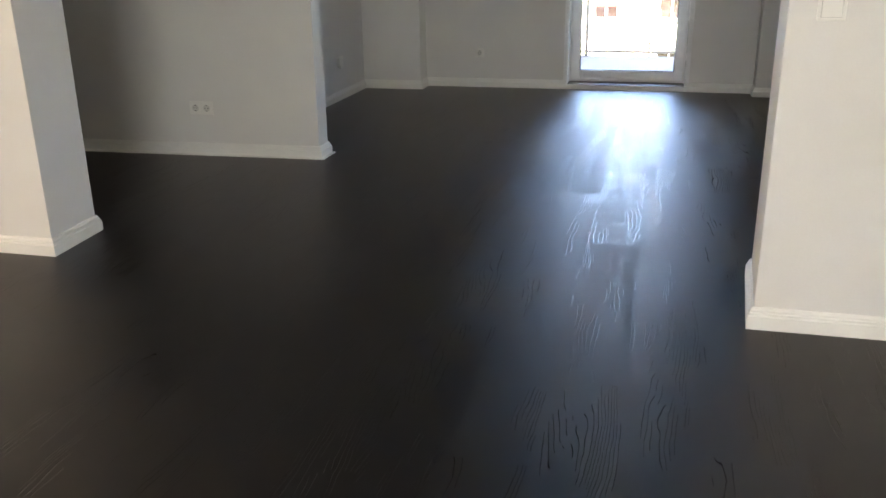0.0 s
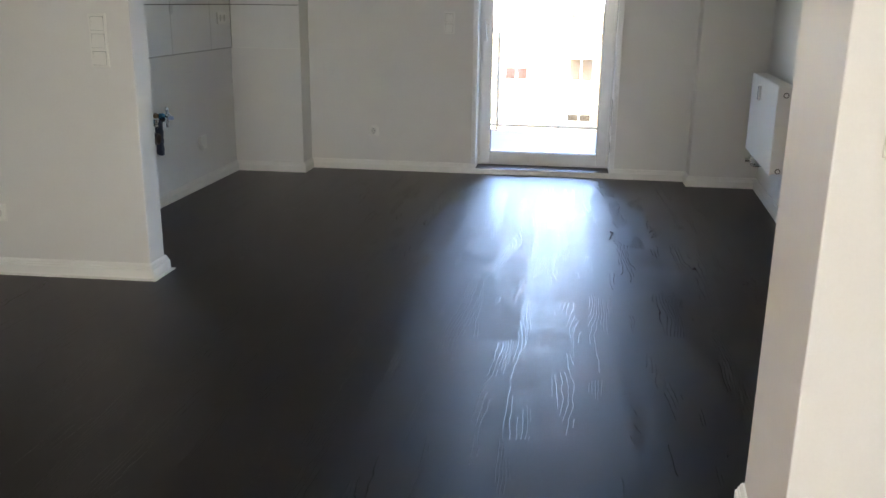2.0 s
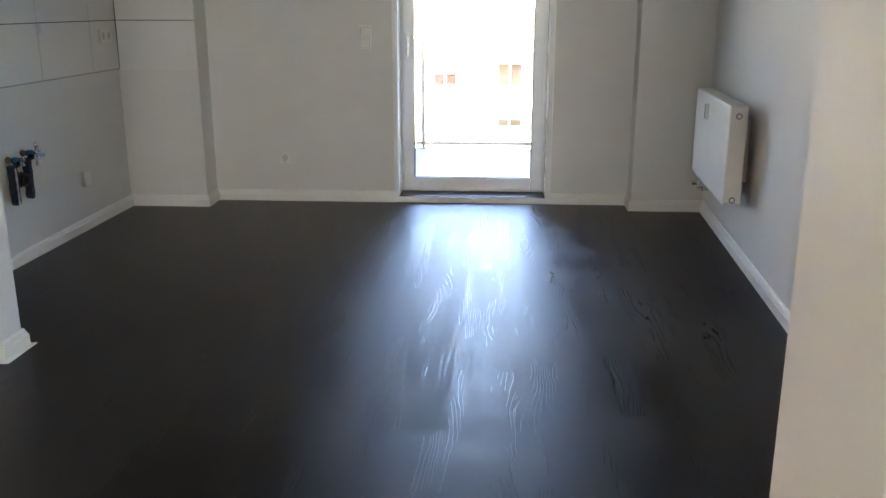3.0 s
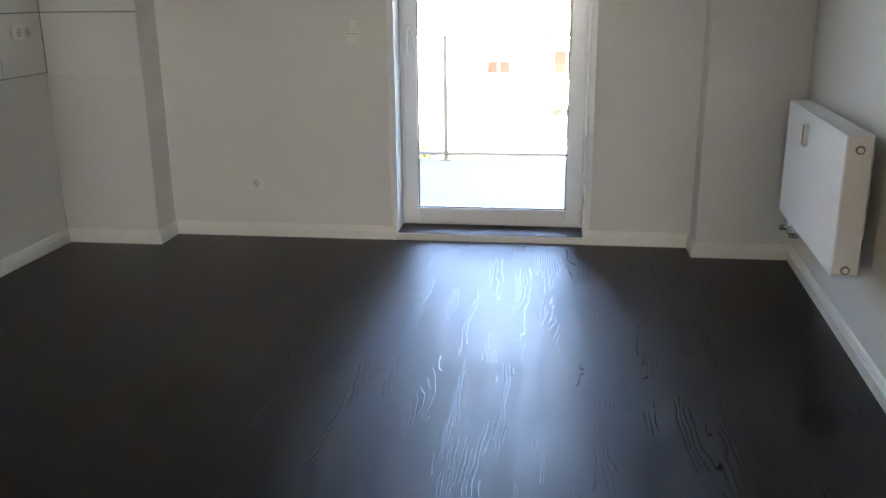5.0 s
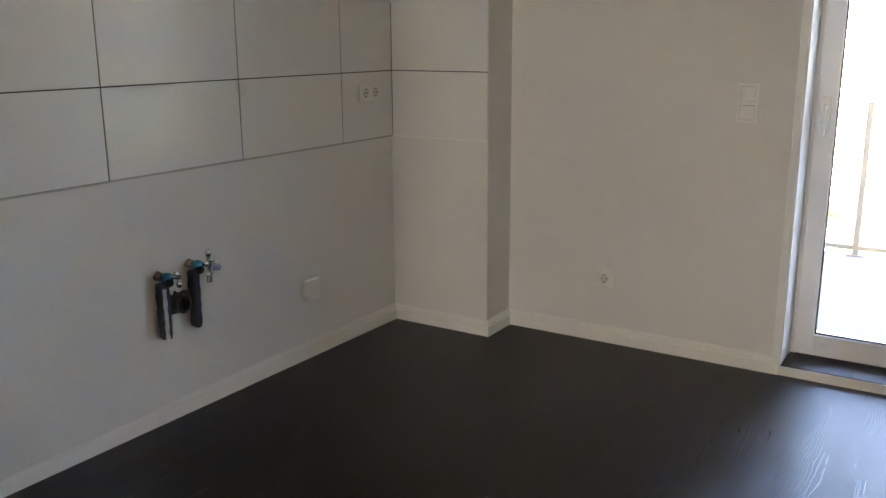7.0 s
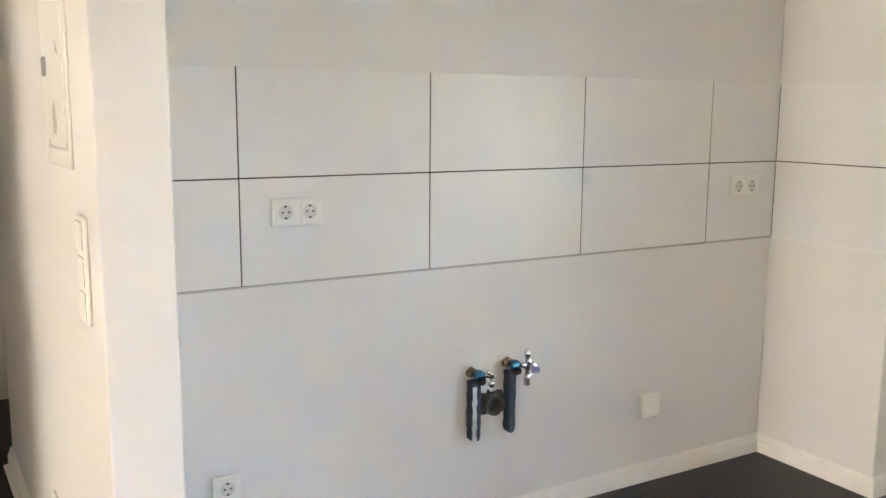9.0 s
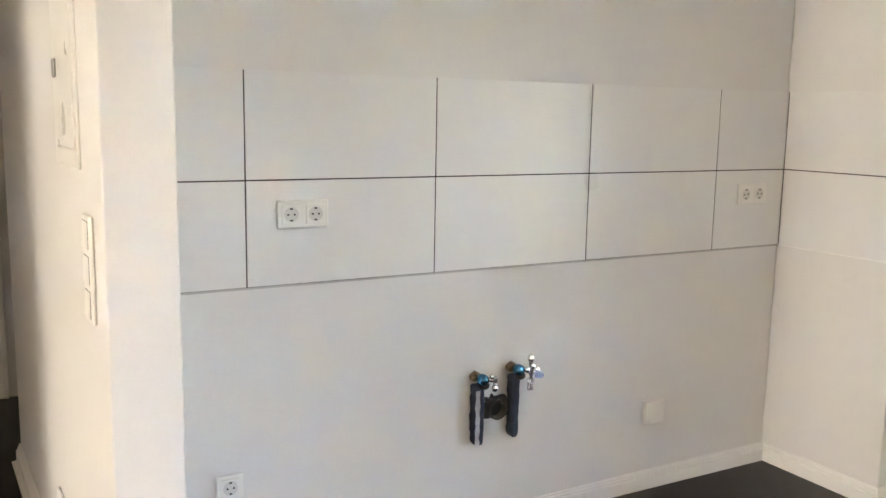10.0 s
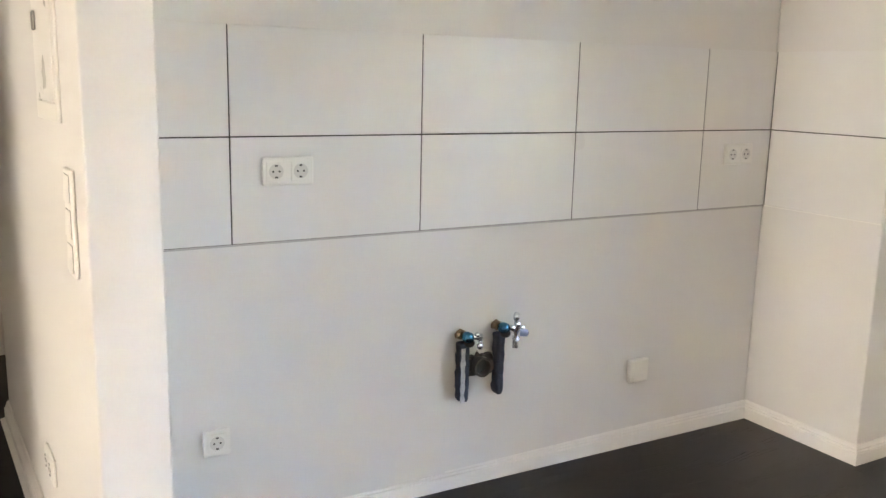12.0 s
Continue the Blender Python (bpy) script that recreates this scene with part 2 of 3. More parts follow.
def box(bm, x0, y0, z0, x1, y1, z1, bev=0.0, seg=1):
    r = bmesh.ops.create_cube(bm, size=1, matrix=Matrix.LocRotScale(((x0 + x1) / 2, (y0 + y1) / 2, (z0 + z1) / 2), None, (abs(x1 - x0), abs(y1 - y0), abs(z1 - z0))))
    if bev:
        es = list({e for v in r["verts"] for e in v.link_edges})
        bmesh.ops.bevel(bm, geom=es, offset=bev, segments=seg, affect="EDGES", profile=0.5)
    return bm


def boxes(*rows, bev=0.0, seg=1):
    bm = bmesh.new()
    for r in rows:
        box(bm, *r, bev=bev, seg=seg)
    return bm


def cyl(bm, a, b, r, r2=None, seg=20, caps=True):
    a, b = Vector(a), Vector(b)
    q = (b - a).to_track_quat("Z", "Y").to_matrix().to_4x4()
    bmesh.ops.create_cone(bm, cap_ends=caps, segments=seg, radius1=r, radius2=r if r2 is None else r2, depth=(b - a).length,
                          matrix=Matrix.Translation((a + b) / 2) @ q)
    return bm


def ball(bm, c, r, scale=(1, 1, 1), u=14, v=9):
    bmesh.ops.create_uvsphere(bm, u_segments=u, v_segments=v, radius=r, matrix=Matrix.LocRotScale(c, None, scale))
    return bm


def lathe(bm, rows, seg=24, m=Matrix()):
    """Turns (radius, height) rows round z."""
    rings = []
    for r, h in rows:
        rings.append([bm.verts.new(m @ Vector((r * math.cos(2 * math.pi * i / seg), r * math.sin(2 * math.pi * i / seg), h))) for i in range(seg)])
    for a, b in zip(rings, rings[1:]):
        for i in range(seg):
            bm.faces.new((a[i], a[(i + 1) % seg], b[(i + 1) % seg], b[i]))
    bm.faces.new(rings[0])
    bm.faces.new(rings[-1])
    return bm


def prism(pts, z0, z1, bev=0.004):
    """An upright block over a plan outline, its upright edges softened."""
    bm = bmesh.new()
    lo = [bm.verts.new((x, y, z0)) for x, y in pts]
    hi = [bm.verts.new((x, y, z1)) for x, y in pts]
    n = len(pts)
    for i in range(n):
        bm.faces.new((lo[i], lo[(i + 1) % n], hi[(i + 1) % n], hi[i]))
    bm.faces.new(lo)
    bm.faces.new(hi)
    if bev:
        up = [e for e in bm.edges if abs(e.verts[0].co.z - e.verts[1].co.z) > 0.1]
        bmesh.ops.bevel(bm, geom=up, offset=bev, segments=2, affect="EDGES", profile=0.5)
    return bm


BOARD_PROFILE = [(0.0, 0.0), (0.019, 0.0), (0.019, 0.046), (0.014, 0.050), (0.014, 0.057), (0.010, 0.060), (0.010, 0.066), (0.005, 0.074), (0.0, 0.075)]


def skirting(name, pts, label="white painted moulded skirting board along the wall"):
    """A moulded board swept along pts, mitred at the corners; the room lies on the right."""
    pts = [Vector(p) for p in pts]
    bm = bmesh.new()
    ways = [(b - a).normalized() for a, b in zip(pts, pts[1:])]
    rows = []
    for i, p in enumerate(pts):
        w0, w1 = ways[max(i - 1, 0)], ways[min(i, len(ways) - 1)]
        n0, n1 = Vector((w0.y, -w0.x)), Vector((w1.y, -w1.x))
        n = (n0 + n1) / (1 + n0.dot(n1))
        rows.append([bm.verts.new((p.x + n.x * d, p.y + n.y * d, h)) for d, h in BOARD_PROFILE])
    for a, b in zip(rows, rows[1:]):
        for j in range(len(BOARD_PROFILE) - 1):
            bm.faces.new((a[j], a[j + 1], b[j + 1], b[j]))
    bm.faces.new(rows[0])
    bm.faces.new(rows[-1])
    return structure(name, bm, TRIM, label, "baseboard")


# ---- plan ----
H = 2.62                     # ceiling
FAR = 0.225                  # far wall
WALL_R = WALL_R_X               # wall with the radiator
WALL_R_TURN = 3.09           # the side wall is splayed by this many degrees


def wall_r(y):
    return WALL_R + math.tan(radians(WALL_R_TURN)) * (y - 0.053)


STUB_F, STUB_B, STUB_X = -2.648, -2.505, 0.597   # partition beside the kitchen niche
STUB_L, STUB_FL = -1.36, -2.722                  # its other end, a little out of square
STUB_TURN = math.degrees(math.atan2(STUB_F - STUB_FL, STUB_X - STUB_L))


def stub_face(x):
    return STUB_F + (x - STUB_X) / (STUB_L - STUB_X) * (STUB_FL - STUB_F)


SILL = 0.042
DX0, DX1, DTOP = 1.787, 2.795, 2.12              # balcony door opening
PL_X, PL_XB, PL_F, PL_B = 0.121, 0.100, -4.521, -4.185   # one end of the wide opening
PR_X, PR_XB, PR_F, PR_B = 2.934, 2.968, -4.670, -4.188   # its other end
HALL_L, HALL_R, HALL_BACK = -2.25, 4.3, -9.6

# ---- walls ----
structure("wall_kitchen", boxes((-0.12, STUB_B, 0, -0.007, 0, H)), WALL, "white painted plaster wall of the kitchen niche", "wall")
structure("wall_pipe_chase", boxes((-0.12, 0.007, 0, 0.518, FAR + 0.3, H), bev=0.003), WALL, "white painted boxed-in pipe chase in the corner", "wall")
wall_far = structure("wall_far", boxes((0.518, FAR, 0, DX0, FAR + 0.3, H), (DX1, FAR, 0, 3.345, FAR + 0.3, H), (DX0, FAR, DTOP, DX1, FAR + 0.3, H),
                                       (DX0, FAR + 0.002, -0.02, DX1, FAR + 0.3, SILL - 0.006)), WALL, "white painted outer wall with the balcony door", "wall")
structure("wall_corner_chase", boxes((3.345, 0.053, 0, WALL_R + 0.15, FAR + 0.3, H), bev=0.003), WALL, "white painted boxed-out corner beside the radiator", "wall")
structure("wall_radiator", prism([(wall_r(PR_B), PR_B), (wall_r(PR_B) + 0.15, PR_B), (wall_r(0.053) + 0.15, 0.053), (wall_r(0.053), 0.053)], 0, H, 0),
          WALL, "white painted side wall behind the radiator", "wall")
structure("wall_partition", prism([(STUB_L, STUB_FL), (STUB_X, STUB_F), (STUB_X, STUB_B), (STUB_L, STUB_B)], 0, H), WALL, "white painted partition with an open end", "wall")
structure("wall_opening_a", prism([(HALL_L, PL_F), (PL_X, PL_F), (PL_XB, PL_B), (HALL_L, PL_B)], 0, H), WALL, "white painted wall end beside the wide opening", "wall")
structure("wall_opening_b", prism([(PR_X, PR_F), (HALL_R, PR_F), (HALL_R, PR_B), (PR_XB, PR_B)], 0, H), WALL, "white painted wall end with light switches", "wall")
structure("wall_corridor_return", boxes((-1.36, STUB_B, 0, -1.24, -1.4, H)), WALL, "plain white wall of the side corridor", "wall")
structure("wall_corridor_back", boxes((HALL_L, -1.52, 0, -1.36, -1.4, H)), WALL, "plain white wall closing the side corridor", "wall")
structure("wall_corridor_end", boxes((HALL_L - 0.12, PL_B, 0, HALL_L, -3.595, H), (HALL_L - 0.12, -2.775, 0, HALL_L, -1.4, H), (HALL_L - 0.12, -3.595, 2.06, HALL_L, -2.775, H)),
          WALL, "white wall with a doorway at the corridor end", "wall")
structure("wall_behind_door", boxes((HALL_L - 0.22, -3.75, -0.2, HALL_L - 0.121, -2.62, 2.2)), WALL, "plain wall closing the space behind the corridor door", "wall")
structure("wall_hall_left", boxes((HALL_L - 0.12, HALL_BACK, 0, HALL_L, -7.4, H), (HALL_L - 0.12, -6.0, 0, HALL_L, PL_B, H),
                                  (HALL_L - 0.12, -7.4, 0, HALL_L, -6.0, 0.85), (HALL_L - 0.12, -7.4, 2.25, HALL_L, -6.0, H)), WALL, "plain white hall wall with an opening added for a lamp", "wall")
structure("wall_hall_right", boxes((HALL_R, HALL_BACK, 0, HALL_R + 0.12, PR_B, H)), WALL, "plain white hall wall", "wall")
structure("wall_hall_back", boxes((HALL_L - 0.12, HALL_BACK - 0.25, 0, 1.55, HALL_BACK, H), (3.15, HALL_BACK - 0.25, 0, HALL_R + 0.12, HALL_BACK, H),
                                  (1.55, HALL_BACK - 0.25, 0, 3.15, HALL_BACK, 0.85), (1.55, HALL_BACK - 0.25, 2.25, 3.15, HALL_BACK, H)), WALL, "plain white wall with a window opening", "wall")
structure("ceiling", boxes((HALL_L - 0.12, HALL_BACK - 0.25, H, HALL_R + 0.12, FAR + 0.3, H + 0.25)), CEIL, "flat white painted ceiling", "ceiling")
structure("subfloor", boxes((HALL_L - 0.12, HALL_BACK - 0.25, -0.25, HALL_R + 0.12, FAR + 0.3, -0.012)), SHADOWGAP, "dark screed under the boards", "floor")
# wall raised out of view, roof and back wall added, to keep the sun out
structure("house_wall", boxes((-14, FAR + 0.3, -6, DX0 - 0.02, FAR + 0.42, 9), (DX1 + 0.02, FAR + 0.3, -6, 14, FAR + 0.42, 9), (DX0 - 0.02, FAR + 0.3, DTOP + 0.02, DX1 + 0.02, FAR + 0.42, 9),
                             (DX0 - 0.02, FAR + 0.3, -6, DX1 + 0.02, FAR + 0.42, -0.1)), PLASTER_W, "plain plastered outer wall of the house, raised out of view to block the sun", "wall")
structure("sun_block_roof", boxes((-14, HALL_BACK - 3.2, 9, 14, FAR + 0.42, 9.2)), ROOF, "flat unseen roof slab added over the house to block the sun", "roof")
structure("sun_block_wall", boxes((-14, HALL_BACK - 3.3, 2.4, 14, HALL_BACK - 3.2, 9)), PLASTER_W, "plain unseen upper wall added behind to block the sun", "wall")

# ---- skirting ----
skirting("baseboard_a", [(STUB_L, STUB_FL), (STUB_X, STUB_F), (STUB_X, STUB_B), (-0.024, STUB_B), (-0.007, 0.007), (0.518, 0.007), (0.518, FAR), (DX0 - 0.001, FAR)])
skirting("baseboard_b", [(DX1 + 0.001, FAR), (3.345, FAR), (3.345, 0.053), (WALL_R, 0.053), (wall_r(PR_B), PR_B), (PR_XB, PR_B), (PR_X, PR_F), (HALL_R, PR_F), (HALL_R, HALL_BACK)])
skirting("baseboard_c", [(HALL_L, HALL_BACK), (HALL_L, PL_F), (PL_X, PL_F), (PL_XB, PL_B), (HALL_L, PL_B), (HALL_L, -3.655)])
def floor_strip(name, pts, inner, outer, h, label):
    """A thin strip lying on the floor at the foot of a skirting board."""
    pts = [Vector(p) for p in pts]
    ways = [(b - a).normalized() for a, b in zip(pts, pts[1:])]
    bm = bmesh.new()
    rows = []
    for i, p in enumerate(pts):
        w0, w1 = ways[max(i - 1, 0)], ways[min(i, len(ways) - 1)]
        n0, n1 = Vector((w0.y, -w0.x)), Vector((w1.y, -w1.x))
        n = (n0 + n1) / (1 + n0.dot(n1))
        rows.append([bm.verts.new((p.x + n.x * d, p.y + n.y * d, z)) for d, z in ((inner, 0.0002), (outer, 0.0002), (outer - 0.001, h * 0.4), (inner, h))])
    for a, b in zip(rows, rows[1:]):
        for j in range(4):
            bm.faces.new((a[j], a[(j + 1) % 4], b[(j + 1) % 4], b[j]))
    bm.faces.new(rows[0])
    bm.faces.new(rows[-1])
    return structure(name, bm, TRIM, label, "trim")


floor_strip("trim_partition_foot", [(STUB_L, STUB_FL), (STUB_X, STUB_F), (STUB_X, STUB_B), (0.35, STUB_B)], 0.0192, 0.037, 0.006, "flat white sealing strip at the foot of the skirting")
structure("baseboard_sill", boxes((DX0, FAR - 0.0165, 0, DX1, FAR + 0.002, SILL - 0.002), bev=0.002), TRIM, "low white skirting strip under the door sill", "baseboard")


# ---- balcony door ----
def balcony_door():
    y0 = 0.400
    door = empty("door_balcony", pose((DX0 + DX1) / 2, y0, SILL), "white plastic balcony door with one tall clear pane, closed", "door", kind="structure")
    w0, w1, top, s = DX0 - (DX0 + DX1) / 2 + 0.004, DX1 - (DX0 + DX1) / 2 - 0.004, DTOP - SILL - 0.004, 0.030
    part("door_frame", boxes((w0, 0.0, 0.0, w0 + s, 0.075, top), (w1 - s, 0.0, 0.0, w1, 0.075, top), (w0 + s, 0.0, top - s, w1 - s, 0.075, top), (w0 + s, 0.004, 0.0, w1 - s, 0.075, 0.022), bev=0.003), PVC, door)
    a, b, c, d, k = w0 + s - 0.012, w1 - s + 0.012, 0.014, top - s + 0.012, 0.076
    sash = part("door_sash", boxes((a, -0.018, c, a + k, -0.001, d), (b - k, -0.018, c, b, -0.001, d), (a + k, -0.018, c, b - k, -0.001, c + k + 0.01), (a + k, -0.018, d - k, b - k, -0.001, d), bev=0.004, seg=2), PVC, door)
    part("sash_core", boxes((a + 0.012, -0.0005, c + 0.012, a + k, 0.05, d - 0.012), (b - k, -0.0005, c + 0.012, b - 0.012, 0.05, d - 0.012), (a + k, -0.0005, c + 0.012, b - k, 0.05, c + k + 0.01), (a + k, -0.0005, d - k, b - k, 0.05, d - 0.012)), PVC, door)
    e = 0.006
    part("glazing_seal", boxes((a + k, -0.006, c + k + 0.01, a + k + e, 0.0, d - k), (b - k - e, -0.006, c + k + 0.01, b - k, 0.0, d - k), (a + k + e, -0.006, c + k + 0.01, b - k - e, 0.0, c + k + 0.01 + e), (a + k + e, -0.006, d - k - e, b - k - e, 0.0, d - k)), RUBBER, door, "thin black rubber glazing seal")
    pane = part("pane", boxes((a + k - 0.004, 0.010, c + k, b - k + 0.004, 0.016, d - k + 0.004)), GLASS, door, "clear glass pane")
    pane.visible_shadow = False
    hz = 1.02
    bm = boxes((a + 0.022, -0.028, hz - 0.07, a + 0.052, -0.018, hz + 0.07), bev=0.004, seg=2)
    handle = part("handle", bm, PLASTIC, door, "white lever handle turned down")
    bm = cyl(bmesh.new(), (a + 0.037, -0.028, hz + 0.03), (a + 0.037, -0.062, hz + 0.03), 0.009)
    box(bm, a + 0.028, -0.07, hz - 0.085, a + 0.046, -0.054, hz + 0.042, bev=0.006, seg=2)
    part("lever", bm, PLASTIC, handle)
    for z in (0.02, top - 0.15):
        bm = cyl(bmesh.new(), (b + 0.004, -0.022, z + 0.01), (b + 0.004, -0.022, z + 0.085), 0.008)
        cyl(bm, (b + 0.004, -0.022, z + 0.03), (b + 0.004, -0.022, z + 0.034), 0.0095)
        part("hinge", bm, PLASTIC, door, smooth=False)
    return door


balcony_door()
# white corner strips on the reveal
structure("trim_reveal", boxes((DX0 - 0.001, FAR - 0.003, SILL, DX0 + 0.006, 0.398, DTOP), (DX1 - 0.006, FAR - 0.003, SILL, DX1 + 0.001, 0.398, DTOP)), PVC, "white plastic strips lining the door reveal", "trim")
for a, b in ((DX0 - 0.030, DX0 - 0.0012), (DX1 + 0.0012, DX1 + 0.030)):
    structure("trim_casing", boxes((a, FAR - 0.006, SILL - 0.002, b, FAR - 0.0002, DTOP + 0.03), bev=0.002), PVC, "flat white plastic cover strip beside the door reveal", "trim")
structure("sill_board", boxes((DX0 + 0.006, FAR - 0.012, SILL - 0.005, DX1 - 0.006, 0.42, SILL + 0.001), bev=0.0015), BOARD, "dark wood-look board on the raised door sill", "sill")


# ---- radiator ----
def radiator():
    w, n, h = 0.044, 0.985, 0.490          # half depth, length, height
    r = empty("radiator", pose(3.632, -1.300, 0.345, 0, 0, -WALL_R_TURN), "white enamelled flat panel radiator hung on the wall", "radiator")
    part("front_panel", boxes((-w, 0.003, 0.0, -w + 0.012, n - 0.003, h - 0.006), bev=0.004, seg=2), ENAMEL, r)
    part("rear_panel", boxes((w - 0.012, 0.003, 0.0, w, n - 0.003, h - 0.006), bev=0.004, seg=2), ENAMEL, r)
    for y in (0.0, n - 0.006):
        part("side_cover", boxes((-w + 0.002, y - 0.002, 0.010, w - 0.002, y + 0.006, h - 0.002), bev=0.003, seg=2), ENAMEL, r)
    bm = boxes((-w + 0.001, 0.006, h - 0.0058, -w + 0.012, n - 0.006, h), (w - 0.012, 0.006, h - 0.0058, w - 0.001, n - 0.006, h))
    for i in range(40):
        y = 0.012 + (n - 0.034) * i / 39
        box(bm, -w + 0.012, y, h - 0.0058, w - 0.012, y + 0.012, h - 0.001)
    part("top_grille", bm, ENAMEL, r)
    for z in (0.026, h - 0.048):
        bm = cyl(bmesh.new(), (0.0, -0.006, z), (0.0, 0.002, z), 0.0155)
        plug = part("plug", bm, GREY_PLASTIC, r, "grey vent plug")
        part("nut", cyl(bmesh.new(), (0.0, -0.0105, z), (0.0, -0.005, z), 0.010, seg=6), ENAMEL, plug)
    meter = part("heat_meter", boxes((-w - 0.018, n - 0.42, h - 0.135, -w - 0.0005, n - 0.385, h - 0.045), bev=0.004, seg=2), PLASTIC, r, "small white heat meter")
    part("meter_window", boxes((-w - 0.0188, n - 0.418, h - 0.130, -w - 0.0175, n - 0.398, h - 0.050)), GREY_PLASTIC, meter)
    for y in (0.2, n - 0.2):
        part("bracket", boxes((w, y, 0.08, 0.106, y + 0.03, h - 0.08)), ENAMEL, r)
    for dy in (0.035, 0.085):
        bm = cyl(bmesh.new(), (0.0, n - dy, -0.105), (0.0, n - dy, 0.004), 0.009)
        cyl(bm, (0.0, n - dy, -0.100), (0.108, n - dy, -0.100), 0.009)
        part("supply_pipe", bm, CHROME, r)
    bm = boxes((-0.02, n - 0.105, -0.09, 0.02, n - 0.015, -0.045), bev=0.006, seg=2)
    cyl(bm, (-0.02, n - 0.06, -0.068), (-0.045, n - 0.06, -0.068), 0.013)
    part("valve", bm, CHROME, r, "chrome valve block")
    return r


radiator()


# ---- kitchen splashback tiles ----
T0, TH, TP = 0.913, 0.3025, 0.603
splash = empty("splashback", pose(0, 0, T0), "white glazed wall tiles with dark grout joints", "tiles", kind="structure")
JOINT = 0.0042
cols = [(STUB_B + 0.002, -2.190), (-2.190, -1.587), (-1.587, -0.983), (-0.983, -0.372), (-0.372, 0.0)]
bm = bmesh.new()
box(bm, -0.0068, STUB_B + 0.001, -0.0005, -0.0022, -0.0005, 2 * TH)
box(bm, -0.002, 0.0022, 0.0008, 0.513, 0.0068, 2 * TH)
part("grout", bm, GROUT, splash, "dark grey grout")


def tile(a, b, row, side):
    z0, z1 = row * TH + (JOINT / 2 if row else 0.001), (row + 1) * TH - (0 if row else JOINT / 2)
    bm = bmesh.new()
    if side:
        box(bm, a + JOINT / 2, 0.0, z0, b - JOINT / 2, 0.0060, z1, bev=0.0009)
    else:
        box(bm, -0.0060, a + JOINT / 2, z0, 0.0, b - JOINT / 2, z1, bev=0.0009)
    return part("tile", bm, TILE, splash)


for row in (0, 1):
    for a, b in cols:
        tile(a, b, row, False)
    tile(0.0, 0.5195, row, True)
part("sealant", boxes((-0.0065, STUB_B + 0.002, -0.006, 0.0005, -0.001, -0.0005)), SEALANT, splash, "grey joint under the tiles")
part("sealant", boxes((0.0, 0.001, -0.005, 0.516, 0.0065, -0.0005)), TRIM, splash)


# ---- sockets and switches ----
def plate(name, label, category, m, kinds, horizontal=True, size=0.081, pitch=0.0735, group=""):
    """Facing -y in its own space, hanging from its centre. kinds: socket, rocker, blank, double."""
    ob = empty(name, m, label, category, group)
    n = len(kinds)
    half = (size + pitch * (n - 1)) / 2
    w, h = (half, size / 2) if horizontal else (size / 2, half)
    part("cover_frame", boxes((-w, -0.0105, -h, w, -0.0002, h), bev=0.0048, seg=3), PLASTIC, ob)
    for i, kind in enumerate(kinds):
        o = (i - (n - 1) / 2) * pitch
        cx, cz = (o, 0) if horizontal else (0, -o)
        q = 0.0285
        if kind == "socket":
            bm = boxes((cx - q, -0.0125, cz - q, cx + q, -0.0085, cz + q), bev=0.002, seg=2)
            insert = part("insert", bm, PLASTIC, ob)
            bm = bmesh.new()
            turn = Matrix.Translation((cx, -0.0127, cz)) @ Euler((radians(90), 0, 0)).to_matrix().to_4x4()
            lathe(bm, [(0.0215, 0.0), (0.0215, 0.0006), (0.0198, 0.0008), (0.0192, -0.002)], 28, turn)
            part("well", bm, GREY_SHADE, insert, "shallow round well with its shade in the grey colour")
            bm = bmesh.new()
            for dx in (-0.0095, 0.0095):
                cyl(bm, (cx + dx, -0.0140, cz), (cx + dx, -0.0105, cz), 0.0030, seg=12)
            for dz in (-0.0165, 0.0165):
                box(bm, cx - 0.004, -0.0142, cz + dz - 0.0022, cx + 0.004, -0.0105, cz + dz + 0.0022)
            part("contact", bm, SHADOWGAP, insert, "contact holes as near-black pegs and bars, shade in their colour")
        elif kind == "blank":
            part("insert", boxes((cx - q, -0.0115, cz - q, cx + q, -0.0085, cz + q), bev=0.002, seg=2), PLASTIC, ob)
        else:
            # near-black plate behind the rocker, the gap's shade put in its colour
            part("gap", boxes((cx - q - 0.0006, -0.0112, cz - q - 0.0006, cx + q + 0.0006, -0.0085, cz + q + 0.0006)), SHADOWGAP, ob)
            rows = ((-q, q),) if kind == "rocker" else ((-q, -0.0008), (0.0008, q))
            for a, b in rows:
                bm = boxes((cx + a, -0.0145, cz - q, cx + b, -0.0085, cz + q), bev=0.0018, seg=2)
                for v in bm.verts:
                    if v.co.y < -0.012 and v.co.z > cz:
                        v.co.y += 0.0025
                part("rocker", bm, PLASTIC, ob)
    return ob


# the socket's white plastic darkened, so the shallow well reads as shaded
GREY_SHADE = surface("socket_well_shaded", (0.6, 0.59, 0.56), (0.66, 0.65, 0.62), 0.4)
facing_x = lambda x, y, z: pose(x, y, z, 0, 0, 90)
plate("double_socket", "white double wall socket on the tiles", "socket", facing_x(0.0, -2.025, 1.117), ("socket", "socket"), group="kitchen sockets")
plate("double_socket", "white double wall socket in the tiled corner", "socket", facing_x(0.0, -0.181, 1.123), ("socket", "socket"), group="kitchen sockets")
plate("wall_socket", "white single wall socket low on the kitchen wall", "socket", facing_x(-0.007, -2.250, 0.329), ("socket",))
plate("wall_socket", "white single wall socket on the far wall", "socket", pose(1.010, FAR, 0.300), ("socket",))
plate("double_socket", "white double wall socket low on the partition", "socket", pose(-0.150, stub_face(-0.150), 0.292, 0, 0, STUB_TURN), ("socket", "socket"))
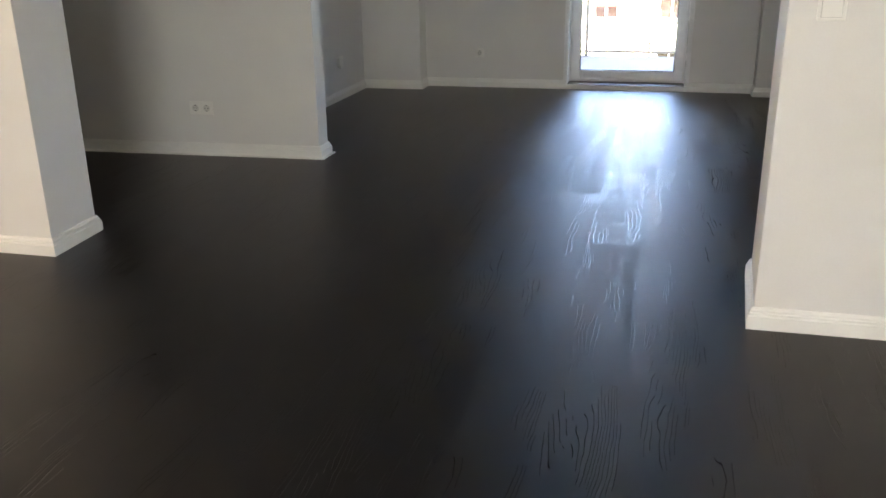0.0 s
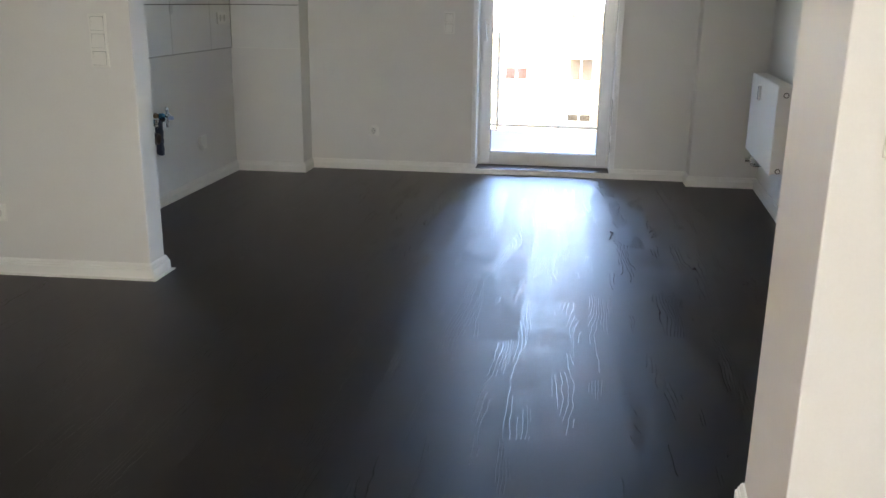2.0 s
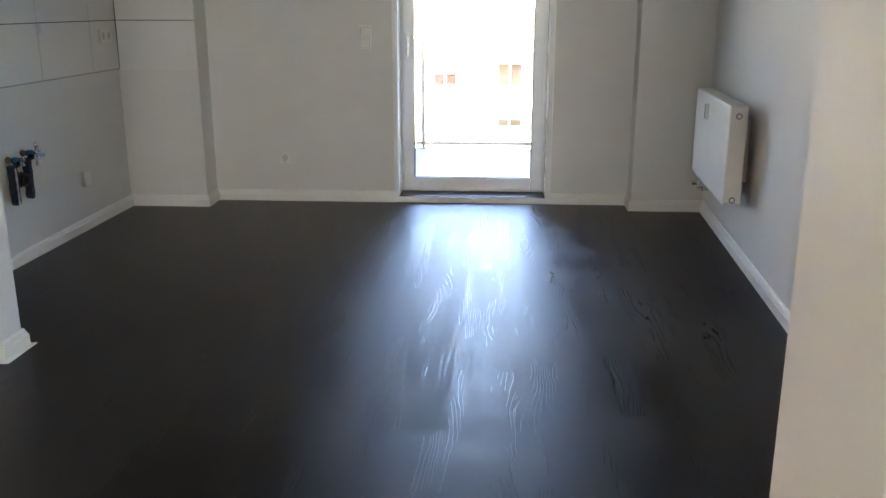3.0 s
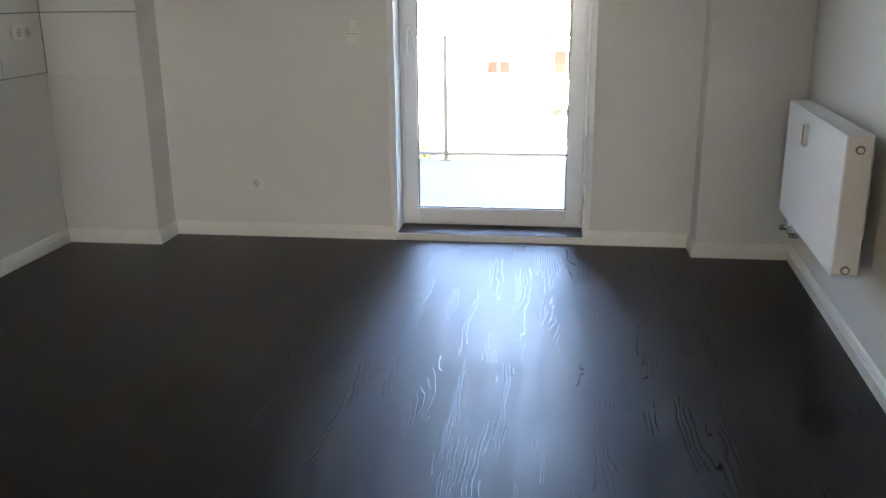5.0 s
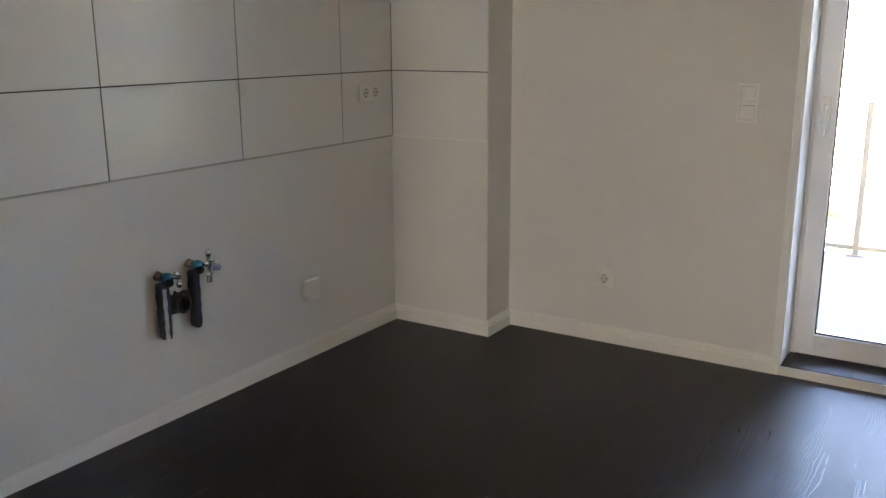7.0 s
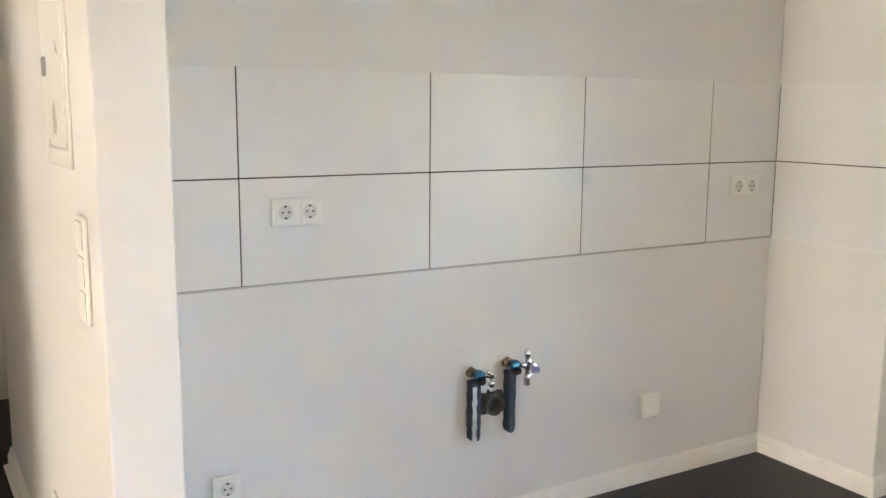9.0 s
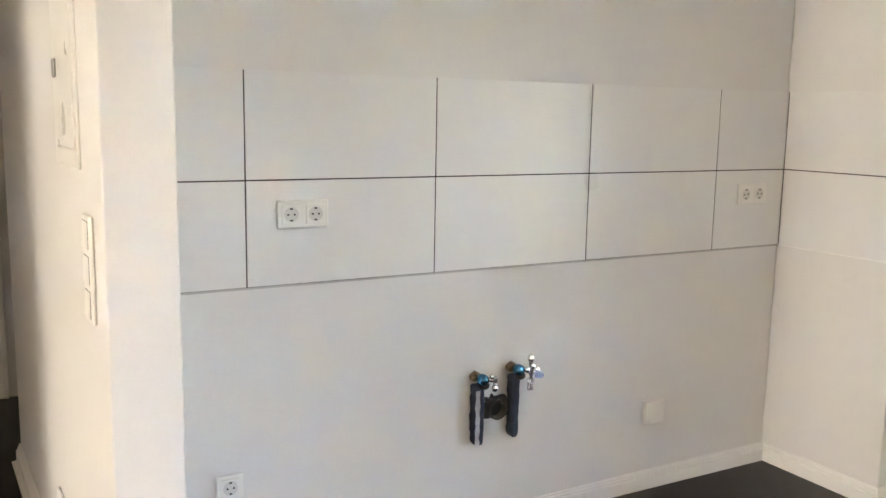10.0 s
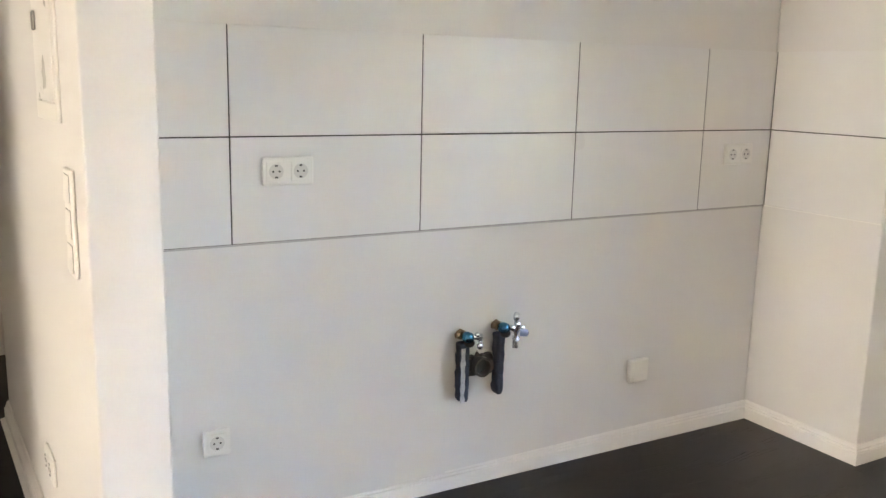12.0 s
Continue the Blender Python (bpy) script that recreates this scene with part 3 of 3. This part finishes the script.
plate("light_switch", "white vertical three-gang light switch on the partition", "switch", pose(0.452, stub_face(0.452), 1.074, 0, 0, STUB_TURN), ("rocker", "rocker", "rocker"), False)
plate("light_switch", "white vertical two-gang light switch beside the door", "switch", pose(1.581, FAR, 1.104), ("rocker", "rocker"), False)
plate("light_switch", "white vertical two-gang light switch on the wall end", "switch", pose(3.055, PR_F, 1.080), ("rocker", "rocker"), False)

# blank box for the cooker
box_ob = empty("cooker_outlet", facing_x(-0.007, -0.632, 0.308), "white square cooker connection box on the wall", "outlet")
part("cover", boxes((-0.046, -0.026, -0.046, 0.046, -0.010, 0.046), bev=0.007, seg=3), PLASTIC, box_ob)
part("base", boxes((-0.043, -0.0105, -0.043, 0.043, -0.0002, 0.043), bev=0.003), PLASTIC, box_ob)


# ---- fuse box ----
def fuse_box():
    ob = empty("fuse_box", pose(0.225, stub_face(0.225), 1.275, 0, 0, STUB_TURN), "white flush fuse box with a closed door", "fuse box")
    part("surround", boxes((-0.155, -0.007, 0.0, -0.124, -0.0002, 0.62), (0.124, -0.007, 0.0, 0.155, -0.0002, 0.62), (-0.124, -0.007, 0.0, 0.124, -0.0002, 0.04), (-0.124, -0.007, 0.58, 0.124, -0.0002, 0.62), bev=0.0025, seg=2), PLASTIC, ob)
    door = part("door", boxes((-0.121, -0.0085, 0.044, 0.121, -0.003, 0.576), bev=0.002, seg=2), PLASTIC, ob)
    part("latch", boxes((-0.119, -0.014, 0.200, -0.086, -0.008, 0.245), bev=0.003), GREY_PLASTIC, door, "grey plastic latch")
    for z in (0.11, 0.49):
        part("hinge", cyl(bmesh.new(), (0.1225, -0.0085, z), (0.1225, -0.0085, z + 0.03), 0.003, seg=10), PLASTIC, door)


fuse_box()


# ---- water connections ----
def water_connection():
    ob = empty("water_connection", pose(-0.007, -1.355, 0.33), "capped kitchen water valves and drain stub on the wall", "plumbing")
    def at(y, z, x=0.0):
        return Vector((x, y + 1.355, z - 0.33))
    for y, z0, z1, torn in ((-1.427, 0.320, 0.530, True), (-1.285, 0.328, 0.545, False)):
        bm = bmesh.new()
        wide = 0.0185 if torn else 0.0150
        box(bm, 0.004, y + 1.355 - wide, z0 - 0.33 + 0.008, 0.046, y + 1.355 + wide, z1 - 0.33, bev=0.009, seg=3)
        long = [e for e in bm.edges if abs(e.verts[0].co.z - e.verts[1].co.z) > 0.1]
        bmesh.ops.subdivide_edges(bm, edges=long, cuts=14, use_grid_fill=True)
        for v in bm.verts:
            k = noise.noise(v.co * 55 + Vector((y * 9, 0, 0)))
            v.co += Vector((0.003, 0.0035, 0.0)) * k
            if v.co.z < z0 - 0.33 + 0.03:
                v.co.z -= 0.013 * (1 - abs(v.co.y - (y + 1.355)) / 0.016)
        sleeve = part("pipe_sleeve", bm, FOAM, ob, "dark blue foam sleeve")
        if torn:
            bm = bmesh.new()
            rows = []
            for i in range(15):
                f = i / 14
                z = z0 - 0.33 + 0.004 + f * (z1 - z0 - 0.02)
                c = y + 1.355 - 0.0115 + 0.003 * noise.noise(Vector((f * 9, 3, 0)))
                wd = 0.0085 + 0.0045 * noise.noise(Vector((f * 12, 7, 1)))
                rows.append([bm.verts.new((0.0485 + 0.003 * noise.noise(Vector((f * 20, q, 2))), c + s * wd, z)) for q, s in enumerate((-1, 0, 1))])
            for a, b in zip(rows, rows[1:]):
                for j in (0, 1):
                    bm.faces.new((a[j], a[j + 1], b[j + 1], b[j]))
            bmesh.ops.solidify(bm, geom=bm.faces[:], thickness=0.0015)
            part("torn_strip", bm, FOIL, sleeve, "torn white strip of lining")
        # elbow, angle valve and cap
        c = at(y, z1 + 0.012)
        bm = cyl(bmesh.new(), c + Vector((0.0, 0, 0.01)), c + Vector((0.03, 0, 0.01)), 0.014)
        cyl(bm, c + Vector((0.004, 0, 0.01)), c + Vector((0.014, 0, 0.01)), 0.019, seg=6)
        cyl(bm, c + Vector((0.02, -0.022, 0.012)), c + Vector((0.02, 0.0, 0.012)), 0.007)
        cyl(bm, c + Vector((0.02, -0.025, 0.012)), c + Vector((0.02, -0.018, 0.012)), 0.010, seg=8)
        part("elbow", bm, BRASS, ob, "dull brass elbow")
        bm = lathe(bmesh.new(), [(0.010, 0.0), (0.017, 0.003), (0.019, 0.012), (0.019, 0.026), (0.015, 0.034), (0.006, 0.037)], 20, Matrix.Translation(c + Vector((0.028, 0.006, 0.008))) @ Euler((0, radians(90), 0)).to_matrix().to_4x4())
        part("cap", bm, BLUE_CAP, ob, "shiny blue cap", smooth=True)
        # black ball under the cap, giving its lower half shading by colour
        bm = ball(bmesh.new(), c + Vector((0.045, 0.012, -0.012)), 0.019, (1, 1, 0.8))
        part("cap_dark_half", bm, RUBBER, ob, smooth=True)
        bm = cyl(bmesh.new(), c + Vector((0.045, 0.01, 0.01)), c + Vector((0.06, 0.045, 0.006)), 0.009)
        cyl(bm, c + Vector((0.058, 0.038, 0.007)), c + Vector((0.062, 0.05, 0.006)), 0.014, seg=6)
        part("angle_valve", bm, CHROME, ob, "chrome angle valve")
        tip = c + Vector((0.06, 0.046, 0.0 if torn else -0.004))
        if torn:
            bm = ball(bmesh.new(), tip + Vector((0.0, 0.0, -0.022)), 0.012, (0.7, 1, 1.1))
            cyl(bm, tip, tip + Vector((0, 0, -0.018)), 0.006)
            ball(bm, tip + Vector((0, -0.012, 0.018)), 0.009)
            part("tap_knob", bm, CHROME, ob, smooth=True)
        else:
            bm = bmesh.new()
            cyl(bm, tip + Vector((0, 0, -0.048)), tip + Vector((0, 0, 0.040)), 0.0075)
            cyl(bm, tip + Vector((0, 0, -0.030)), tip + Vector((0, 0, -0.020)), 0.015, seg=6)
            cyl(bm, tip + Vector((0, 0, -0.058)), tip + Vector((0, 0, -0.034)), 0.011)
            for k in range(3):
                a = 0.4 + k * 1.05
                d = Vector((0.35, math.cos(a), math.sin(a))) * 0.024
                cyl(bm, tip - d * 0.4, tip + d, 0.006)
                ball(bm, tip + d, 0.0105, (0.6, 1, 1))
            part("double_valve", bm, CHROME, ob, "chrome appliance valve with side taps")
            bm = bmesh.new()
            lathe(bm, [(0.006, 0), (0.010, 0.004), (0.012, 0.014), (0.009, 0.026), (0.004, 0.03)], 14, Matrix.Translation(tip + Vector((0, 0, 0.036))))
            part("tap_knob", bm, CHROME, ob, smooth=True)
            bm = cyl(bmesh.new(), tip + Vector((0.006, 0.012, -0.004)), tip + Vector((0.022, 0.034, -0.006)), 0.0135, 0.0115)
            knob = part("blue_knob", bm, BLUE_KNOB, ob, "pale blue plastic cap")
            bm = cyl(bmesh.new(), tip + Vector((0.0225, 0.0346, -0.006)), tip + Vector((0.0235, 0.036, -0.006)), 0.006)
            part("blue_dot", bm, BLUE_DOT, knob, "deep blue dot")
    # drain
    c = at(-1.362, 0.44)
    turn = Matrix.Translation(c + Vector((0.002, 0, 0))) @ Euler((0, radians(90), 0)).to_matrix().to_4x4()
    bm = bmesh.new()
    rows = [(0.029, 0.0), (0.029, 0.03), (0.034, 0.032), (0.034, 0.054), (0.028, 0.054), (0.027, 0.034), (0.0265, 0.028)]
    lathe(bm, rows, 28, turn)
    part("drain_socket", bm, DRAIN, ob, "grey-brown plastic drain socket", smooth=False)
    bm = cyl(bmesh.new(), c + Vector((0.029, 0, 0)), c + Vector((0.0305, 0, 0)), 0.0262)
    part("drain_plug", bm, RUBBER, ob)
    # ragged dark grey block between the sleeves, round the drain
    bm = bmesh.new()
    front = []
    for i in range(13):
        f = i / 12
        yy = -0.056 + 0.108 * f
        lo, hi = 0.070 + 0.010 * noise.noise(Vector((f * 7, 1, 5))), 0.138 + 0.022 * noise.noise(Vector((f * 9, 4, 2)))
        front.append([bm.verts.new((x + 0.004 * noise.noise(Vector((f * 8, x * 90, 3))), yy, z)) for x, z in ((0.0005, lo - 0.004), (0.016, lo), (0.024, (lo + hi) / 2), (0.016, hi), (0.0005, hi + 0.004))])
    for a, b in zip(front, front[1:]):
        for j in range(4):
            bm.faces.new((a[j], a[j + 1], b[j + 1], b[j]))
    bm.faces.new(front[0])
    bm.faces.new(front[-1])
    part("ragged_block", bm, DRAIN, ob, "ragged dark grey block", smooth=False)
    part("mounting_rail", boxes((0.0005, -0.062, 0.085, 0.012, 0.058, 0.120), (0.004, -0.055, 0.092, 0.028, -0.034, 0.135), (0.004, 0.022, 0.086, 0.03, 0.05, 0.118), bev=0.002), DRAIN, ob)
    return ob


BLUE_KNOB = surface("pale_blue_plastic", (0.3, 0.38, 0.6), (0.38, 0.46, 0.68), 0.35)
BLUE_DOT = surface("deep_blue_plastic", (0.01, 0.02, 0.2), (0.02, 0.03, 0.28), 0.35)
water_connection()


# ---- door at the corridor end ----
def corridor_door():
    ob = empty("door_corridor", pose(HALL_L, -3.185, 0), "white painted door with a moulded casing, closed", "door", kind="structure")
    part("casing", boxes((0.0, 0.395, 0, 0.016, 0.465, 2.12), (0.0, -0.465, 0, 0.016, -0.395, 2.12), (0.0, -0.395, 2.05, 0.016, 0.395, 2.12), (0.014, 0.445, 0, 0.024, 0.467, 2.122), (0.014, 0.395, 0, 0.02, 0.408, 2.05), bev=0.003), TRIM, ob)
    part("lining", boxes((-0.12, 0.385, 0, 0.0, 0.41, 2.06), (-0.12, -0.41, 0, 0.0, -0.385, 2.06), (-0.12, -0.385, 2.035, 0.0, 0.385, 2.06)), TRIM, ob)
    leaf = part("door_leaf", boxes((-0.075, -0.383, 0.008, -0.035, 0.383, 2.033), bev=0.003), TRIM, ob)
    bm = cyl(bmesh.new(), (-0.035, -0.33, 1.03), (0.012, -0.33, 1.03), 0.010)
    box(bm, 0.0, -0.34, 1.02, 0.014, -0.21, 1.04, bev=0.005, seg=2)
    part("handle", bm, CHROME, leaf)


corridor_door()

# the two windows of the hall, out of view; the side one only carries its added lamp
win = empty("window_side_added", pose(HALL_L - 0.08, -6.7, 0.85, 0, 0, 90), "white framed window out of view, added in the hall's side wall for a lamp", "window", kind="structure")
part("window_frame", boxes((-0.7, -0.03, 0, -0.64, 0.03, 1.4), (0.64, -0.03, 0, 0.7, 0.03, 1.4), (-0.64, -0.03, 0, 0.64, 0.03, 0.06), (-0.64, -0.03, 1.34, 0.64, 0.03, 1.4), (-0.03, -0.028, 0.06, 0.03, 0.028, 1.34), bev=0.004), PVC, win)
for a, b in ((-0.64, -0.03), (0.03, 0.64)):
    p = part("pane", boxes((a, -0.004, 0.06, b, 0.004, 1.34)), GLASS, win)
    p.visible_shadow = False
win = empty("window_hall", pose(2.35, HALL_BACK - 0.12, 0.85), "white framed window in the hall wall", "window", kind="structure")
part("window_frame", boxes((-0.8, -0.03, 0, -0.74, 0.03, 1.4), (0.74, -0.03, 0, 0.8, 0.03, 1.4), (-0.74, -0.03, 0, 0.74, 0.03, 0.06), (-0.74, -0.03, 1.34, 0.74, 0.03, 1.4), (-0.03, -0.028, 0.06, 0.03, 0.028, 1.34), bev=0.004), PVC, win)
for a, b in ((-0.74, -0.03), (0.03, 0.74)):
    p = part("pane", boxes((a, -0.004, 0.06, b, 0.004, 1.34)), GLASS, win)
    p.visible_shadow = False

# ---- balcony ----
balcony = structure("balcony_slab", boxes((0.2, FAR + 0.42, -0.25, 4.4, 2.60, 0.0), (DX0, FAR + 0.3, -0.1, DX1, FAR + 0.42, 0.01)), CONCRETE, "pale concrete balcony floor slab", "balcony")


def railing():
    ob = empty("balcony_railing", pose(2.3, 2.56, 0), "painted steel balcony railing with clear panels", "railing")
    part("bottom_rail", boxes((-2.05, -0.015, 0.038, 2.05, 0.015, 0.068), bev=0.004), STEEL, ob)
    part("handrail", boxes((-2.07, -0.025, 0.97, 2.07, 0.025, 1.01), bev=0.006), PVC, ob, "white handrail")
    for x in (-2.04, -0.54, 1.0, 2.04):
        bm = boxes((x - 0.018, -0.018, -0.001, x + 0.018, 0.018, 0.97), bev=0.004)
        box(bm, x - 0.05, -0.035, -0.0005, x + 0.05, 0.035, 0.008)
        part("post", bm, STEEL, ob)
    for a, b in ((-2.02, -0.54), (-0.50, 0.98), (1.02, 2.02)):
        p = part("panel", boxes((a + 0.03, -0.004, 0.11, b - 0.03, 0.004, 0.90)), GLASS, ob, "clear glass panel")
        p.visible_shadow = False


railing()

# ---- ground and garden ----
GZ = -6.0
bm = bmesh.new()
bmesh.ops.create_grid(bm, x_segments=60, y_segments=60, size=1500, matrix=Matrix.Translation((0, 0, GZ)))
structure("ground", bm, GRASS, "sunlit mown lawn around the houses", "ground")
structure("pavement", boxes((-60, 27.5, GZ - 0.1, 60, 29.0, GZ + 0.03)), PAVING, "grey garden path across the lawn", "pavement")


# ---- house across the lawn ----
def far_house():
    y = 35.0
    ob = empty("apartment_building", pose(0, y, GZ), "pale plastered apartment building in full sun across the lawn", "building")
    part("wall", boxes((-26, 0, 0, 26, 11, 8.6)), PLASTER_W, ob)
    part("plinth", boxes((-26.02, -0.06, 0, 26.02, -0.001, 0.7)), PAVING, ob)
    bm = bmesh.new()
    vs = [bm.verts.new(p) for p in ((-26.6, -0.7, 8.6), (26.6, -0.7, 8.6), (26.6, 11.7, 8.6), (-26.6, 11.7, 8.6), (-26.6, 5.5, 11.2), (26.6, 5.5, 11.2))]
    for f in ((0, 1, 5, 4), (2, 3, 4, 5), (1, 2, 5), (3, 0, 4), (0, 3, 2, 1)):
        bm.faces.new([vs[i] for i in f])
    part("roof", bm, ROOF, ob)

    def window(x, z, w, h, awning=False, glass=DARK_GLASS):
        fr = part("window", boxes((x - w / 2, -0.03, z, x - w / 2 + 0.07, 0.0, z + h), (x + w / 2 - 0.07, -0.03, z, x + w / 2, 0.0, z + h), (x - w / 2 + 0.07, -0.03, z, x + w / 2 - 0.07, 0.0, z + 0.07), (x - w / 2 + 0.07, -0.03, z + h - 0.07, x + w / 2 - 0.07, 0.0, z + h), (x - 0.04, -0.028, z + 0.07, x + 0.04, 0.0, z + h - 0.07)), PVC, ob)
        part("pane", boxes((x - w / 2 + 0.07, -0.012, z + 0.07, x - 0.04, -0.001, z + h - 0.07), (x + 0.04, -0.012, z + 0.07, x + w / 2 - 0.07, -0.001, z + h - 0.07)), glass, fr)
        part("sill", boxes((x - w / 2 - 0.08, -0.14, z - 0.06, x + w / 2 + 0.08, -0.001, z - 0.005)), PAVING, fr)
        if awning:
            part("blind", boxes((x - w / 2 + 0.06, -0.05, z + h - 0.32, x + w / 2 - 0.06, -0.031, z + h - 0.02)), AWNING, fr, "faded red blind")

    for x in (-22, -18.5, -15, -11.5, -8, -4.6, 8.4, 12, 15.5, 19, 22.5):
        for z in (0.95, 3.72, 6.4):
            window(x, z, 1.15, 0.9)
    window(-0.02, 3.72, 1.15, 0.86, True)

    # bay of loggias with timber fronts
    for z in (2.75, 5.5):
        bay = part("balcony", boxes((2.0, -1.4, z - 0.16, 5.6, -0.001, z), bev=0.01), PLASTER_W, ob)
        bm = boxes((2.0, -1.4, z + 0.88, 5.6, -1.33, z + 0.95))
        for i in range(13):
            box(bm, 2.0 + i * 0.297, -1.38, z, 2.035 + i * 0.297, -1.345, z + 0.88)
        part("balustrade", bm, WOOD_OUT, bay, "brown timber balustrade")
        window(2.95, z + 0.98, 1.2, 1.1, False, WARM_PANE)
        window(4.6, z + 0.98, 1.2, 1.1, False, WARM_PANE)
    canopy = part("canopy", boxes((1.9, -1.6, 6.86, 5.7, -0.001, 6.98)), WOOD_OUT, ob, "brown timber canopy edge")
    for x in (2.05, 3.75, 5.5):
        part("post", boxes((x - 0.06, -1.4, 0, x + 0.06, -1.28, 6.86)), WOOD_OUT, ob)
    window(2.95, 1.85, 1.2, 0.45, False, WARM_PANE)
    window(4.6, 1.85, 1.2, 0.45, False, WARM_PANE)
    return ob


far_house()


def shrub(name, x, y, r, h, label, seed):
    rng = random.Random(seed)
    ob = empty(name, pose(x, y, GZ), label, "shrub" if h < 3 else "tree")
    bm = bmesh.new()
    cyl(bm, (0, 0, -0.02), (0.05, 0, h * 0.55), 0.05 * h, 0.02 * h, seg=9)
    for i in range(7):
        a = i * 2.4
        cyl(bm, (0.03, 0, h * (0.18 + 0.05 * i)), (r * 0.6 * math.cos(a), r * 0.6 * math.sin(a), h * (0.4 + 0.07 * i)), 0.018 * h, 0.006 * h, seg=6)
    part("trunk", bm, BARK, ob)
    bm = bmesh.new()
    for i in range(900):
        v = Vector((rng.gauss(0, 1), rng.gauss(0, 1), rng.gauss(0, 1))).normalized()
        k = rng.uniform(0.55, 1.0) * (1 + 0.35 * noise.noise(v * 2.2 + Vector((seed, 0, 0))))
        c = Vector((v.x * r * k, v.y * r * k, h * 0.58 + v.z * h * 0.42 * k))
        q = Euler((rng.uniform(0, 6), rng.uniform(0, 6), rng.uniform(0, 6))).to_matrix()
        s = rng.uniform(0.07, 0.14) * (1 + 0.1 * h)
        vs = [bm.verts.new(c + q @ Vector(p) * s) for p in ((-0.5, -1, 0), (0.5, -1, 0.1), (0.7, 0.2, 0), (0, 1, 0.15), (-0.7, 0.2, 0))]
        bm.faces.new(vs)
    part("crown", bm, LEAF, ob)
    return ob


shrub("shrub", -3.4, 31.2, 0.95, 1.2, "rounded green garden shrub on the lawn", 3)
shrub("shrub", 5.6, 30.6, 1.1, 1.5, "green garden shrub beside the timber bay", 5)
shrub("shrub", 4.0, 32.0, 0.7, 1.0, "low green shrub in front of the building", 8)

# ---- floor boards, last ----
floor = empty("floor", pose(0, 0, 0), "almost black satin wood-look plank floor", "floor", kind="structure")
PW, PLEN = 0.220, 1.27
meshes = {}


def board_mesh(w, l):
    key = (round(w, 3), round(l, 3))
    if key not in meshes:
        bm = bmesh.new()
        box(bm, 0, 0, -0.010, w, l, 0)
        meshes[key] = mesh_of(bm, "plank", BOARD)
    return meshes[key]


def lay(x0, x1, y0, y1, col_x, joint_y):
    """Columns of planks from x0 to x1; the column at col_x has a joint at joint_y."""
    k = math.floor((x0 - col_x) / PW)
    while col_x + k * PW < x1 - 0.001:
        xa, xb = max(col_x + k * PW, x0), min(col_x + (k + 1) * PW, x1)
        y = joint_y + PLEN * ((k * 0.37) % 1.0)
        y -= PLEN * math.ceil((y - y0) / PLEN)
        while y < y1 - 0.001:
            a, b = max(y, y0), min(y + PLEN, y1)
            if b - a > 0.01 and xb - xa > 0.005:
                ob = new("plank", board_mesh(xb - xa, b - a))
                ob.parent = floor
                ob.location = (xa, a, 0)
            y += PLEN
        k += 1


lay(HALL_L, HALL_R, HALL_BACK, FAR + 0.01, 1.66, -1.51)
